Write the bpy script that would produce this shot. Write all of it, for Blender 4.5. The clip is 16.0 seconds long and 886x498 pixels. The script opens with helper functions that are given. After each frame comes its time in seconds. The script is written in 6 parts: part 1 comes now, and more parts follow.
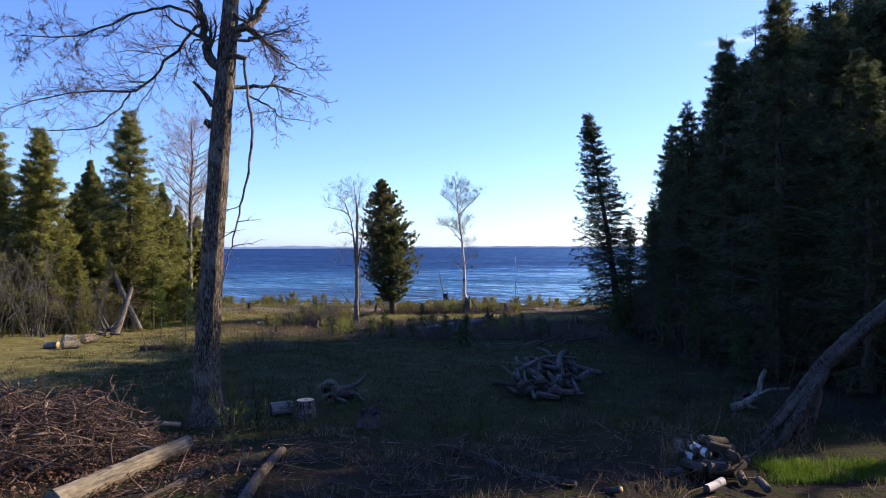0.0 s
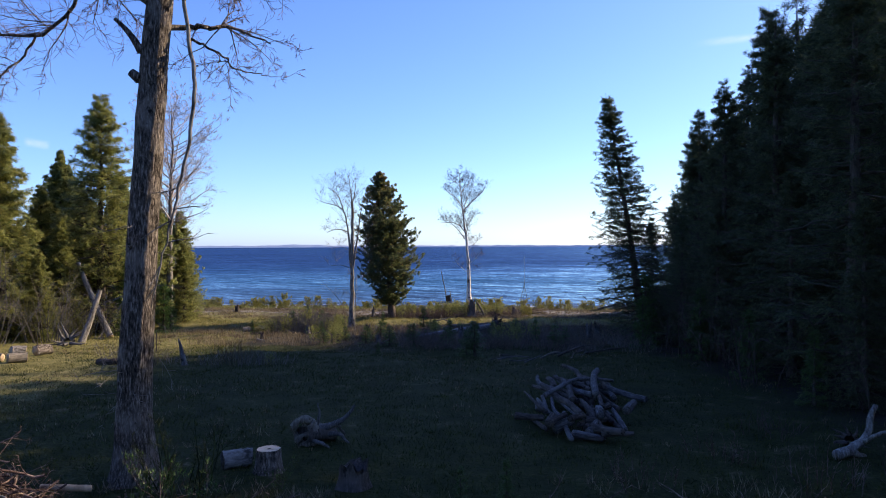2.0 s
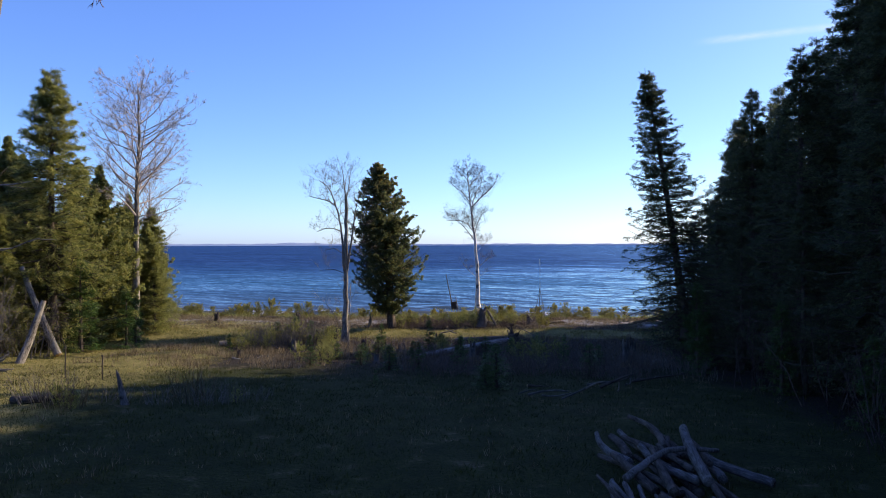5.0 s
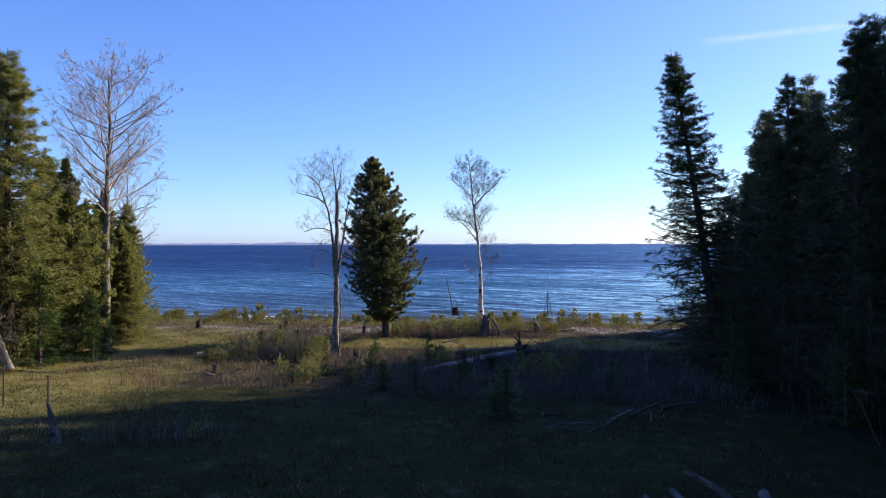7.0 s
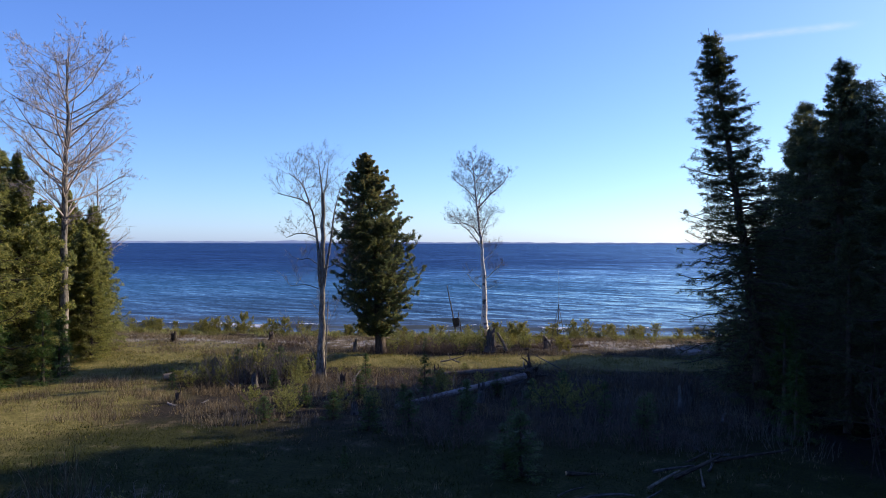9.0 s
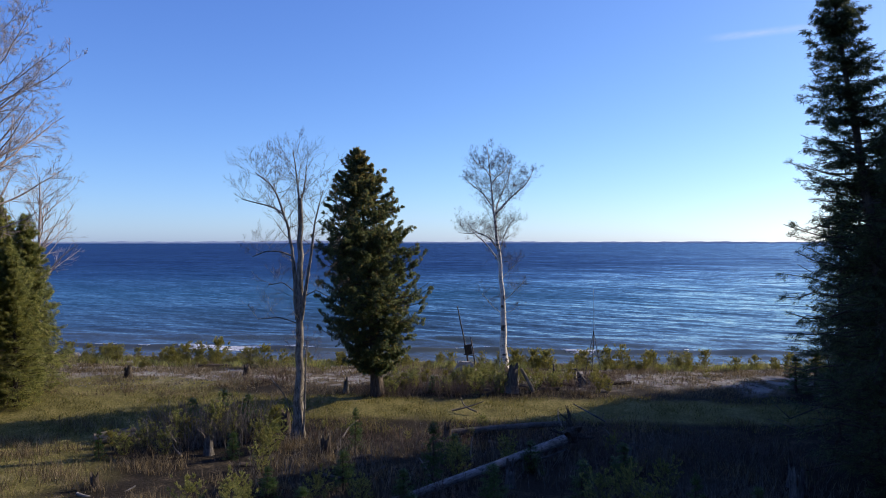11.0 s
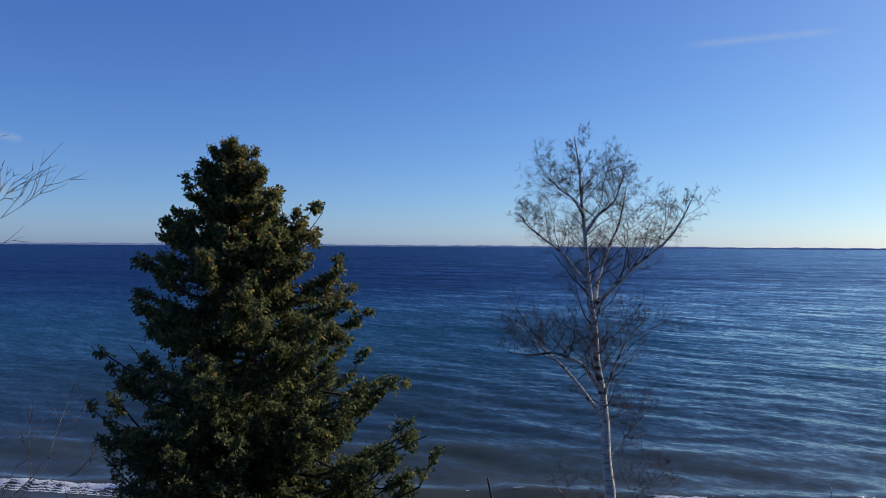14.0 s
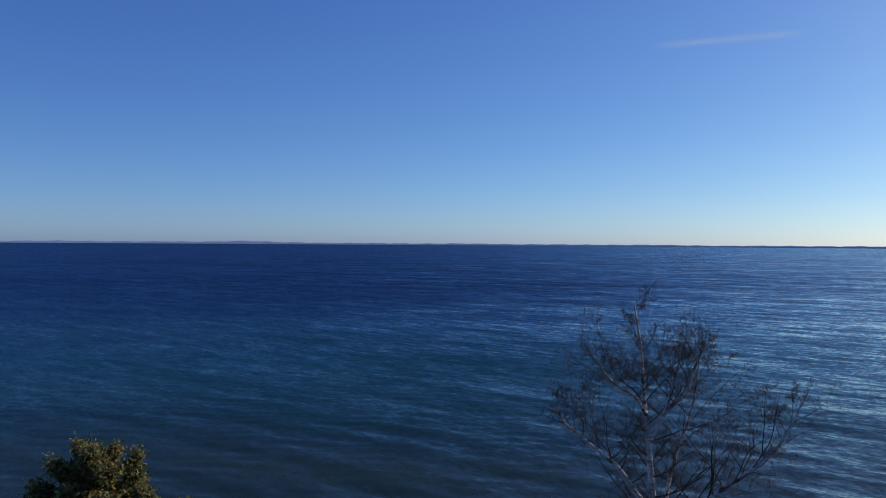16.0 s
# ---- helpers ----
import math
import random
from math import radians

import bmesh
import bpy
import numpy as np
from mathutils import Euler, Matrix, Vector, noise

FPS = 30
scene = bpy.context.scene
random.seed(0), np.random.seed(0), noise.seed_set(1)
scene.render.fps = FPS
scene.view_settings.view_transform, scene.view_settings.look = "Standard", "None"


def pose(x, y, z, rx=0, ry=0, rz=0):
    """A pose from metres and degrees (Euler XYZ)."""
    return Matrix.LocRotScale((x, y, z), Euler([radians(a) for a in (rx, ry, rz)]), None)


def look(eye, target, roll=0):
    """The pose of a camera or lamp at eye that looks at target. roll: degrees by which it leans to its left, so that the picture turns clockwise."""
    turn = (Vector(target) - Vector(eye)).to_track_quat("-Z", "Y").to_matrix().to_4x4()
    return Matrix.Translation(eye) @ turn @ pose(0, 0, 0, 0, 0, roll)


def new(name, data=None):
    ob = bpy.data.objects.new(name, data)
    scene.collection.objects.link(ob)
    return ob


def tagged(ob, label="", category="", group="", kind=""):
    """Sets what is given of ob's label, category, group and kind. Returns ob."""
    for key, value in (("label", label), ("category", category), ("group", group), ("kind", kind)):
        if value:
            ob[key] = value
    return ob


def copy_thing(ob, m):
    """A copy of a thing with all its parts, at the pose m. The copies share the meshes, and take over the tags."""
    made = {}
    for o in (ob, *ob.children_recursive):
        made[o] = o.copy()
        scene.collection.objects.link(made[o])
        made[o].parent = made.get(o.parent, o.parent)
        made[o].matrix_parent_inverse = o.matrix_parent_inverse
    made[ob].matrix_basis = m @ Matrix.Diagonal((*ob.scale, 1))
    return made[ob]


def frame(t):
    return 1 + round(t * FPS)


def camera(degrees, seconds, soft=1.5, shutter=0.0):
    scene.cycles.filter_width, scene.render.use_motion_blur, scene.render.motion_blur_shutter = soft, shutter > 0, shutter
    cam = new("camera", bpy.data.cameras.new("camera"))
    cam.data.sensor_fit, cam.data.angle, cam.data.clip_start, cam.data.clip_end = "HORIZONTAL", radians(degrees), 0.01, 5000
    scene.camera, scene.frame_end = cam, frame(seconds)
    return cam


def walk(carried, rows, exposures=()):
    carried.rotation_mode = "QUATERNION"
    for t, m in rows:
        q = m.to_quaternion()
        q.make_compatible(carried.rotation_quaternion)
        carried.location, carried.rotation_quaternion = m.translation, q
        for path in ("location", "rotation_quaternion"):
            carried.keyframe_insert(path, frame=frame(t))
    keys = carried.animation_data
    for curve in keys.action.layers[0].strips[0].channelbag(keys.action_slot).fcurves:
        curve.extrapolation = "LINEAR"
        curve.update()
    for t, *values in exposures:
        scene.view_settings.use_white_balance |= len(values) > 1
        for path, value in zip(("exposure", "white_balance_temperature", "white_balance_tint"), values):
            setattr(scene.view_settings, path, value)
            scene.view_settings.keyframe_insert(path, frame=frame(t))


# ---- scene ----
cam = camera(63.9, 16.0, 1.0)
PATH = [
    (0, (0.53, -1.406, 4.692), (0.515, 0.593, 4.687), -0.2),
    (0.5, (0.51, -0.449, 4.674), (0.494, 1.551, 4.669), -0.2),
    (1, (0.478, 0.482, 4.66), (0.461, 2.482, 4.654), -0.2),
    (1.5, (0.416, 1.384, 4.647), (0.399, 3.384, 4.641), -0.2),
    (2, (0.356, 2.285, 4.653), (0.339, 4.285, 4.645), -0.2),
    (2.5, (0.255, 3.184, 4.666), (0.238, 5.184, 4.658), -0.2),
    (3, (0.152, 4.058, 4.688), (0.135, 6.057, 4.679), -0.2),
    (3.5, (0.013, 4.956, 4.715), (-0.002, 6.956, 4.705), -0.2),
    (4, (-0.082, 5.837, 4.749), (-0.094, 7.837, 4.738), -0.2),
    (6.5, (-0.207, 9.842, 4.87), (-0.217, 11.842, 4.857), -0.0),
    (7, (-0.229, 10.625, 4.892), (-0.238, 12.625, 4.879), 0.0),
    (7.5, (-0.217, 11.387, 4.928), (-0.228, 13.387, 4.915), 0.0),
    (8, (-0.174, 12.199, 5.024), (-0.186, 14.199, 5.01), 0.0),
    (8.5, (-0.197, 13.119, 5.145), (-0.208, 15.119, 5.128), 0.0),
    (8.7, (-0.167, 13.526, 5.176), (-0.18, 15.526, 5.159), 0.2),
    (10.8, (-0.455, 19.698, 5.846), (-0.477, 21.697, 5.822), -0.1),
    (11, (-0.471, 20.389, 5.852), (-0.496, 22.388, 5.833), 0.0),
    (11.5, (-0.65, 22.547, 5.994), (-0.67, 24.546, 5.973), 0.1),
    (12, (-0.84, 25.124, 6.242), (-0.856, 27.123, 6.224), 0.1),
    (12.5, (-1.03, 28.12, 6.666), (-1.042, 30.12, 6.647), 0.1),
    (13, (-1.159, 31.283, 7.086), (-1.182, 33.283, 7.07), 0.4),
    (13.2, (-1.258, 32.61, 7.242), (-1.322, 34.609, 7.226), 0.2),
    (13.5, (-1.406, 34.574, 7.55), (-1.42, 36.574, 7.539), 0.3),
    (14, (-1.517, 37.613, 8.034), (-1.482, 39.613, 8.024), 0.4),
    (14.5, (-1.623, 40.027, 8.635), (-1.526, 42.024, 8.631), 0.4),
    (15, (-1.722, 40.894, 9.225), (-1.62, 42.891, 9.215), 0.3),
    (15.5, (-1.802, 41.24, 9.906), (-1.689, 43.237, 9.892), 0.4),
    (16, (-1.865, 41.406, 10.648), (-1.749, 43.403, 10.632), 0.4),
]
walk(cam, [(t, look(eye, target, roll)) for t, eye, target, roll in PATH],
     [(0.0, 0.82, 7500, 15), (4.0, 0.67, 7400, 14.5), (7.0, 0.56, 7250, 14), (8.7, 0.47, 7150, 13.5), (11.0, 0.2, 7000, 12.5), (12.5, -0.1, 6800, 11), (14.5, -0.54, 6450, 9), (16.0, -0.64, 6400, 9)])

# ---- world, sun ----
SUN_ELEVATION, SUN_AZIMUTH = 26.0, 26.0  # degrees above the lake, degrees from +x towards +y
world = bpy.data.worlds.new("world")
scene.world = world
world.use_nodes = True
wn = world.node_tree.nodes
sky = wn.new("ShaderNodeTexSky")
sky.sky_type, sky.sun_disc = "NISHITA", False
sky.sun_elevation, sky.sun_rotation = radians(SUN_ELEVATION), radians(90 - SUN_AZIMUTH)
sky.altitude, sky.air_density, sky.dust_density, sky.ozone_density = 900, 0.85, 1.1, 5.0
wn["Background"].inputs["Strength"].default_value = 0.163
rich = wn.new("ShaderNodeHueSaturation")
rich.inputs["Saturation"].default_value = 1.06
world.node_tree.links.new(sky.outputs["Color"], rich.inputs["Color"])
tint = wn.new("ShaderNodeMixRGB")  # clear cold spring air
tint.blend_type = "MULTIPLY"
tint.inputs[0].default_value, tint.inputs[2].default_value = 1.0, (0.785, 0.92, 1.77, 1)
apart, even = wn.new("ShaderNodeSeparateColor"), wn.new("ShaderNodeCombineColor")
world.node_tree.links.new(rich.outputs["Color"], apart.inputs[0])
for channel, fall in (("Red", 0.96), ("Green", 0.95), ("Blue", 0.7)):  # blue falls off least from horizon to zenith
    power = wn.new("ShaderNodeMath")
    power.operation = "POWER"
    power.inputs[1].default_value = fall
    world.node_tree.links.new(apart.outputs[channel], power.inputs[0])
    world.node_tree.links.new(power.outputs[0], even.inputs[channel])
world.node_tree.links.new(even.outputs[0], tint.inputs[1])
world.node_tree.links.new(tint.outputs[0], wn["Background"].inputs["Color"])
sun_data = bpy.data.lights.new("sun", "SUN")
sun_data.energy, sun_data.angle, sun_data.color = 5.0, radians(0.6), (1.0, 0.87, 0.68)
sun = new("sun", sun_data)
sun_way = Vector((math.cos(radians(SUN_ELEVATION)) * math.cos(radians(SUN_AZIMUTH)),
                  math.cos(radians(SUN_ELEVATION)) * math.sin(radians(SUN_AZIMUTH)), math.sin(radians(SUN_ELEVATION))))
sun.matrix_world = Matrix.Translation(sun_way * 100) @ sun_way.to_track_quat("Z", "Y").to_matrix().to_4x4()


# ---- materials ----
class Nodes:
    """A new material and short ways to wire its nodes."""

    def __init__(self, name):
        self.mat = bpy.data.materials.new(name)
        self.mat.use_nodes = True
        self.tree = self.mat.node_tree
        self.bsdf = self.tree.nodes["Principled BSDF"]
        self.out = self.tree.nodes["Material Output"]

    def node(self, kind, **sets):
        n = self.tree.nodes.new("ShaderNode" + kind)
        for key, value in sets.items():
            n.inputs[key.replace("_", " ")].default_value = value
        return n

    def link(self, a, b):
        self.tree.links.new(a, b)

    def coords(self, stretch=(1, 1, 1), world_space=False, turn=0.0):
        m = self.node("Mapping")
        m.vector_type = "TEXTURE" if turn else "POINT"
        m.inputs["Rotation"].default_value[2] = radians(turn)
        m.inputs["Scale"].default_value = [1 / s for s in stretch] if turn else stretch
        if world_space:
            self.link(self.node("NewGeometry").outputs["Position"], m.inputs["Vector"])
        else:
            self.link(self.node("TexCoord").outputs["Object"], m.inputs["Vector"])
            shift = self.node("VectorMath")
            shift.operation = "SCALE"
            shift.inputs[0].default_value = (17, 31, 23)
            self.link(self.node("ObjectInfo").outputs["Random"], shift.inputs["Scale"])
            self.link(shift.outputs[0], m.inputs["Location"])
        return m.outputs["Vector"]

    def noise(self, vec, scale, detail=4, rough=0.6):
        n = self.node("TexNoise", Scale=scale, Detail=detail, Roughness=rough)
        self.link(vec, n.inputs["Vector"])
        return n.outputs["Fac"]

    def ramp(self, fac, stops):
        n = self.node("ValToRGB")
        e = n.color_ramp.elements
        while len(e) < len(stops):
            e.new(0.5)
        for k, (pos, col) in zip(e, stops):
            k.position, k.color = pos, (*col, 1)
        self.link(fac, n.inputs["Fac"])
        return n.outputs["Color"]

    def mix(self, fac, a, b, mode="MIX"):
        n = self.node("MixRGB")
        n.blend_type = mode
        for k, v in ((0, fac), (1, a), (2, b)):
            if isinstance(v, (int, float)):
                n.inputs[k].default_value = v
            elif isinstance(v, tuple):
                n.inputs[k].default_value = (*v, 1)
            else:
                self.link(v, n.inputs[k])
        return n.outputs[0]

    def math(self, op, a, b=0.0, clamp=False):
        n = self.node("Math")
        n.operation, n.use_clamp = op, clamp
        for k, v in ((0, a), (1, b)):
            if isinstance(v, (int, float)):
                n.inputs[k].default_value = v
            else:
                self.link(v, n.inputs[k])
        return n.outputs[0]

    def step(self, value, low, high):
        n = self.node("MapRange")
        n.interpolation_type = "SMOOTHSTEP"
        self.link(value, n.inputs["Value"])
        n.inputs["From Min"].default_value, n.inputs["From Max"].default_value = low, high
        return n.outputs["Result"]

    def bump(self, height, strength, distance):
        n = self.node("Bump", Strength=strength, Distance=distance)
        self.link(height, n.inputs["Height"])
        self.link(n.outputs["Normal"], self.bsdf.inputs["Normal"])
        return n

    def finish(self, color, rough=0.85, spec=0.3):
        self.link(color, self.bsdf.inputs["Base Color"])
        self.bsdf.inputs["Roughness"].default_value = rough
        self.bsdf.inputs["Specular IOR Level"].default_value = spec
        return self.mat


def wood_material(name, dark, mid, light, stretch=(14, 14, 2.2), relief=0.03, rough=0.9, spread=0.2):
    """Bark or weathered wood: long ridges, blotches at a wider scale."""
    n = Nodes(name)
    v = n.coords(stretch)
    ridges = n.noise(v, 1.6, 5, 0.7)
    blotch = n.noise(n.coords((1, 1, 1)), 2.3, 3)
    col = n.ramp(ridges, [(0.52 - spread, dark), (0.52, mid), (0.52 + spread, light)])
    col = n.mix(n.step(blotch, 0.45, 0.7), col, n.mix(0.5, col, light), "MIX")
    knots = n.noise(n.coords((5, 5, 3)), 1.0, 4, 0.7)
    col = n.mix(n.step(knots, 0.57, 0.7), col, dark)
    n.bump(n.math("SUBTRACT", ridges, n.math("MULTIPLY", n.step(knots, 0.57, 0.7), 0.3)), 0.9, relief)
    return n.finish(col, rough, 0.15)


def leaf_material(name, dark, mid, light, sheer=0.35, gloss=0.45, brown=None):
    """Needles and leaves: each blade has its own shade, and light shines through."""
    n = Nodes(name)
    geo = n.node("NewGeometry")
    pick = geo.outputs["Random Per Island"]
    clump = n.noise(n.coords((1, 1, 1)), 1.7, 3)
    mixed = n.math("ADD", n.math("MULTIPLY", pick, 0.6), n.math("MULTIPLY", clump, 0.45))
    col = n.ramp(mixed, [(0.2, dark), (0.52, mid), (0.85, light)])
    if brown:  # ripe cones; the golden share grows with height to paint a sunlit top
        place = n.node("SeparateXYZ")
        n.link(n.node("TexCoord").outputs["Object"], place.inputs[0])
        share = n.math("ADD", n.math("FRACT", n.math("MULTIPLY", pick, 37.0)), n.math("MULTIPLY", n.noise(n.coords((1, 1, 1)), 3.5, 3), 0.7))
        share = n.math("ADD", share, n.math("MULTIPLY", n.step(place.outputs["Z"], 5.5, 9.0), 0.3))
        col = n.mix(n.step(share, 1.2, 1.36), col, brown)
    mat = n.finish(col, gloss, 0.22)
    glow = n.node("BsdfTranslucent")
    n.link(col, glow.inputs["Color"])
    both = n.node("MixShader", Fac=sheer)
    n.link(n.bsdf.outputs[0], both.inputs[1])
    n.link(glow.outputs[0], both.inputs[2])
    n.link(both.outputs[0], n.out.inputs["Surface"])
    return mat


BARK = wood_material("furrowed_bark", (0.02, 0.016, 0.013), (0.122, 0.1, 0.082), (0.42, 0.36, 0.3), (26, 26, 5), 0.1, spread=0.14)
TWIG = wood_material("twig_bark", (0.05, 0.036, 0.03), (0.13, 0.1, 0.085), (0.25, 0.2, 0.17), (20, 20, 4), 0.006)
RED_TWIG = wood_material("reddish_twigs", (0.04, 0.025, 0.022), (0.115, 0.073, 0.062), (0.21, 0.15, 0.13), (20, 20, 4), 0.004)
CONIFER_BARK = wood_material("conifer_bark", (0.025, 0.02, 0.017), (0.075, 0.06, 0.052), (0.17, 0.14, 0.12), (24, 24, 2.5), 0.02)
GREY_BARK = wood_material("smooth_grey_bark", (0.045, 0.04, 0.034), (0.17, 0.155, 0.135), (0.34, 0.315, 0.28), (12, 12, 3), 0.012, spread=0.16)
DRIFTWOOD = wood_material("weathered_grey_wood", (0.026, 0.024, 0.022), (0.092, 0.087, 0.082), (0.22, 0.207, 0.194), (26, 26, 2.2), 0.012)
PALE_WOOD = wood_material("peeled_pale_wood", (0.05, 0.042, 0.034), (0.15, 0.13, 0.102), (0.29, 0.255, 0.2), (18, 18, 2), 0.01)
SILVER = wood_material("sun_bleached_wood", (0.055, 0.053, 0.05), (0.19, 0.185, 0.178), (0.37, 0.36, 0.345), (22, 22, 2), 0.01)
FRESH_CUT = wood_material("pale_sawn_face", (0.3, 0.22, 0.14), (0.55, 0.44, 0.3), (0.68, 0.57, 0.42), (5, 5, 5), 0.003)
CUT_WOOD = wood_material("fresh_cut_wood", (0.2, 0.135, 0.08), (0.38, 0.28, 0.17), (0.5, 0.39, 0.26), (6, 6, 6), 0.004)
ROTTEN = wood_material("dark_rotten_wood", (0.017, 0.014, 0.012), (0.062, 0.051, 0.043), (0.15, 0.125, 0.105), (16, 16, 3), 0.02)
BRUSH = wood_material("cut_brush", (0.028, 0.017, 0.014), (0.1, 0.064, 0.05), (0.33, 0.255, 0.21), (12, 12, 12), 0.004)
PLANK = wood_material("grey_planks", (0.13, 0.125, 0.12), (0.3, 0.29, 0.28), (0.5, 0.49, 0.47), (30, 30, 1.5), 0.005)
WEED = wood_material("dead_weed_stems", (0.045, 0.04, 0.036), (0.15, 0.137, 0.12), (0.33, 0.3, 0.265), (3, 3, 3), 0.002)
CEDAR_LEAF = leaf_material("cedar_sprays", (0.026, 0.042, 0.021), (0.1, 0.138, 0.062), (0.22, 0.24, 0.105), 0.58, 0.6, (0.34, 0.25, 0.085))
# lit copy of the cedar sprays: sunshine is mixed into the greens
SUNNY_LEAF = leaf_material("sunlit_green_sprays", (0.06, 0.085, 0.028), (0.22, 0.245, 0.08), (0.46, 0.43, 0.15), 0.56)
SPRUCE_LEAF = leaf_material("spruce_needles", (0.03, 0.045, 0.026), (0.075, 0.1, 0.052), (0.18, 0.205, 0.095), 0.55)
YOUNG_LEAF = leaf_material("young_spruce_needles", (0.02, 0.045, 0.012), (0.05, 0.1, 0.025), (0.1, 0.16, 0.04))
SHRUB_LEAF = leaf_material("yellow_green_shrub_leaves", (0.085, 0.085, 0.024), (0.2, 0.195, 0.05), (0.4, 0.35, 0.1), 0.5)
# meadow blades hold the forest's shade in their colour, lawn blades the sun
SHADE_GRASS = leaf_material("meadow_grass", (0.011, 0.018, 0.004), (0.03, 0.043, 0.008), (0.08, 0.092, 0.019), 0.45, 0.6)
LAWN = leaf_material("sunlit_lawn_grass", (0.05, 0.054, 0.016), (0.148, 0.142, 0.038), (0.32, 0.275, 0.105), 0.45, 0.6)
# vivid green that carries the sunlight of one small patch in its colour
SUN_PATCH_GRASS = leaf_material("sun_patch_grass", (0.03, 0.06, 0.008), (0.085, 0.16, 0.018), (0.18, 0.27, 0.045), 0.45, 0.55)
GRASS_DRY = leaf_material("dry_grass", (0.06, 0.046, 0.028), (0.16, 0.125, 0.078), (0.34, 0.28, 0.18), 0.3, 0.7)

DARK_TWIG = wood_material("dark_birch_twigs", (0.025, 0.017, 0.015), (0.075, 0.053, 0.047), (0.16, 0.12, 0.105), (20, 20, 4), 0.003)
PINK_TWIG = wood_material("pale_pinkish_twigs", (0.12, 0.085, 0.08), (0.33, 0.28, 0.265), (0.55, 0.49, 0.47), (20, 20, 4), 0.004)

DEAD_LEAF = leaf_material("dead_leaves", (0.05, 0.025, 0.017), (0.12, 0.06, 0.038), (0.22, 0.13, 0.085), 0.2, 0.7)

# birch: white paper bark with dark bands across
n = Nodes("birch_bark")
bands = n.noise(n.coords((5, 5, 38)), 1.2, 4, 0.7)
scars = n.noise(n.coords((3, 3, 5)), 1.1, 3)
col = n.ramp(bands, [(0.36, (0.09, 0.075, 0.065)), (0.45, (0.62, 0.58, 0.53)), (0.7, (0.8, 0.77, 0.72))])
col = n.mix(n.step(scars, 0.54, 0.64), col, (0.09, 0.075, 0.068))
n.bump(bands, 0.5, 0.006)
BIRCH = n.finish(col, 0.7, 0.25)

# ground: meadow green darkened for shade, sunlit lawn, dry turf, bare earth, gravel by the water
n = Nodes("meadow_ground")
pos = n.coords((1, 1, 1), True)
wide, mid_noise, fine = n.noise(pos, 0.22, 4), n.noise(pos, 1.6, 5), n.noise(pos, 14, 6, 0.7)
sep = n.node("SeparateXYZ")
n.link(n.node("NewGeometry").outputs["Position"], sep.inputs[0])
shore_y = n.math("ADD", sep.outputs["Y"], n.math("MULTIPLY", sep.outputs["X"], 0.08))
wobble = n.math("MULTIPLY", n.math("SUBTRACT", wide, 0.5), 7.0)
along = n.math("ADD", shore_y, wobble)
# green kept very dark to deepen the shade on the meadow
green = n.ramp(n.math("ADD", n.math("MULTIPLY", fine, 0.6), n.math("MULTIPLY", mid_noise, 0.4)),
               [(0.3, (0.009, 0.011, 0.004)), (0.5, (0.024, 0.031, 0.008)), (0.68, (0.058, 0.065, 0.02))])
dry = n.ramp(fine, [(0.3, (0.035, 0.026, 0.017)), (0.5, (0.1, 0.077, 0.05)), (0.7, (0.23, 0.185, 0.12))])
earth = n.ramp(fine, [(0.3, (0.01, 0.0085, 0.0065)), (0.6, (0.031, 0.026, 0.02)), (0.8, (0.08, 0.066, 0.05))])
stone = n.node("TexVoronoi", Scale=11.0)
n.link(pos, stone.inputs["Vector"])
gravel = n.mix(0.55, n.ramp(stone.outputs["Distance"], [(0.0, (0.46, 0.44, 0.42)), (0.45, (0.25, 0.24, 0.23)), (0.8, (0.07, 0.065, 0.06))]), stone.outputs["Color"], "MULTIPLY")
gravel = n.mix(0.6, gravel, (0.35, 0.335, 0.31))
# brighter turf colour for the parts of the ground in sun
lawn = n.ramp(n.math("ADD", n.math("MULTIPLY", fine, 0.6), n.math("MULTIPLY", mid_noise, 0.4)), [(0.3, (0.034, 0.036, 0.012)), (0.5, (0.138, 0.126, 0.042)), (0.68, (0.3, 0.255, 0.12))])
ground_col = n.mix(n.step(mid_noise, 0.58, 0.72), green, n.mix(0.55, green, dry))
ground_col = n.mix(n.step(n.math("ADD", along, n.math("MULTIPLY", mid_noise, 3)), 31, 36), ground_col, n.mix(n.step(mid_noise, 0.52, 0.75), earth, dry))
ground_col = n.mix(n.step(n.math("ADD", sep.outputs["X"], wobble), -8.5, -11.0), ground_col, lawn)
strip = n.math("ADD", shore_y, n.math("MULTIPLY", wobble, 0.3))
ground_col = n.mix(n.math("MULTIPLY", n.step(strip, 43.0, 43.7), n.step(strip, 46.5, 45.6)), ground_col, n.mix(n.step(mid_noise, 0.62, 0.78), lawn, dry))
forest_floor = n.math("MULTIPLY", n.step(n.math("ADD", sep.outputs["X"], n.math("MULTIPLY", wobble, 0.4)), 7.6, 9.4), n.step(shore_y, 42, 40))
ground_col = n.mix(forest_floor, ground_col, earth)
ground_col = n.mix(n.step(along, 47.5, 49.0), ground_col, n.mix(n.step(mid_noise, 0.41, 0.54), dry, gravel))
ground_col = n.mix(n.step(shore_y, 54.6, 55.6), ground_col, gravel)
ground_col = n.mix(n.step(shore_y, 57.2, 57.8), ground_col, n.mix(0.75, gravel, (0.05, 0.047, 0.042)))
near_earth = n.math("MULTIPLY", n.step(sep.outputs["Y"], 12.5, 9.0), n.step(mid_noise, 0.38, 0.5))
ground_col = n.mix(near_earth, ground_col, earth)
n.bump(n.math("ADD", fine, n.math("MULTIPLY", stone.outputs["Distance"], 0.5)), 0.8, 0.05)
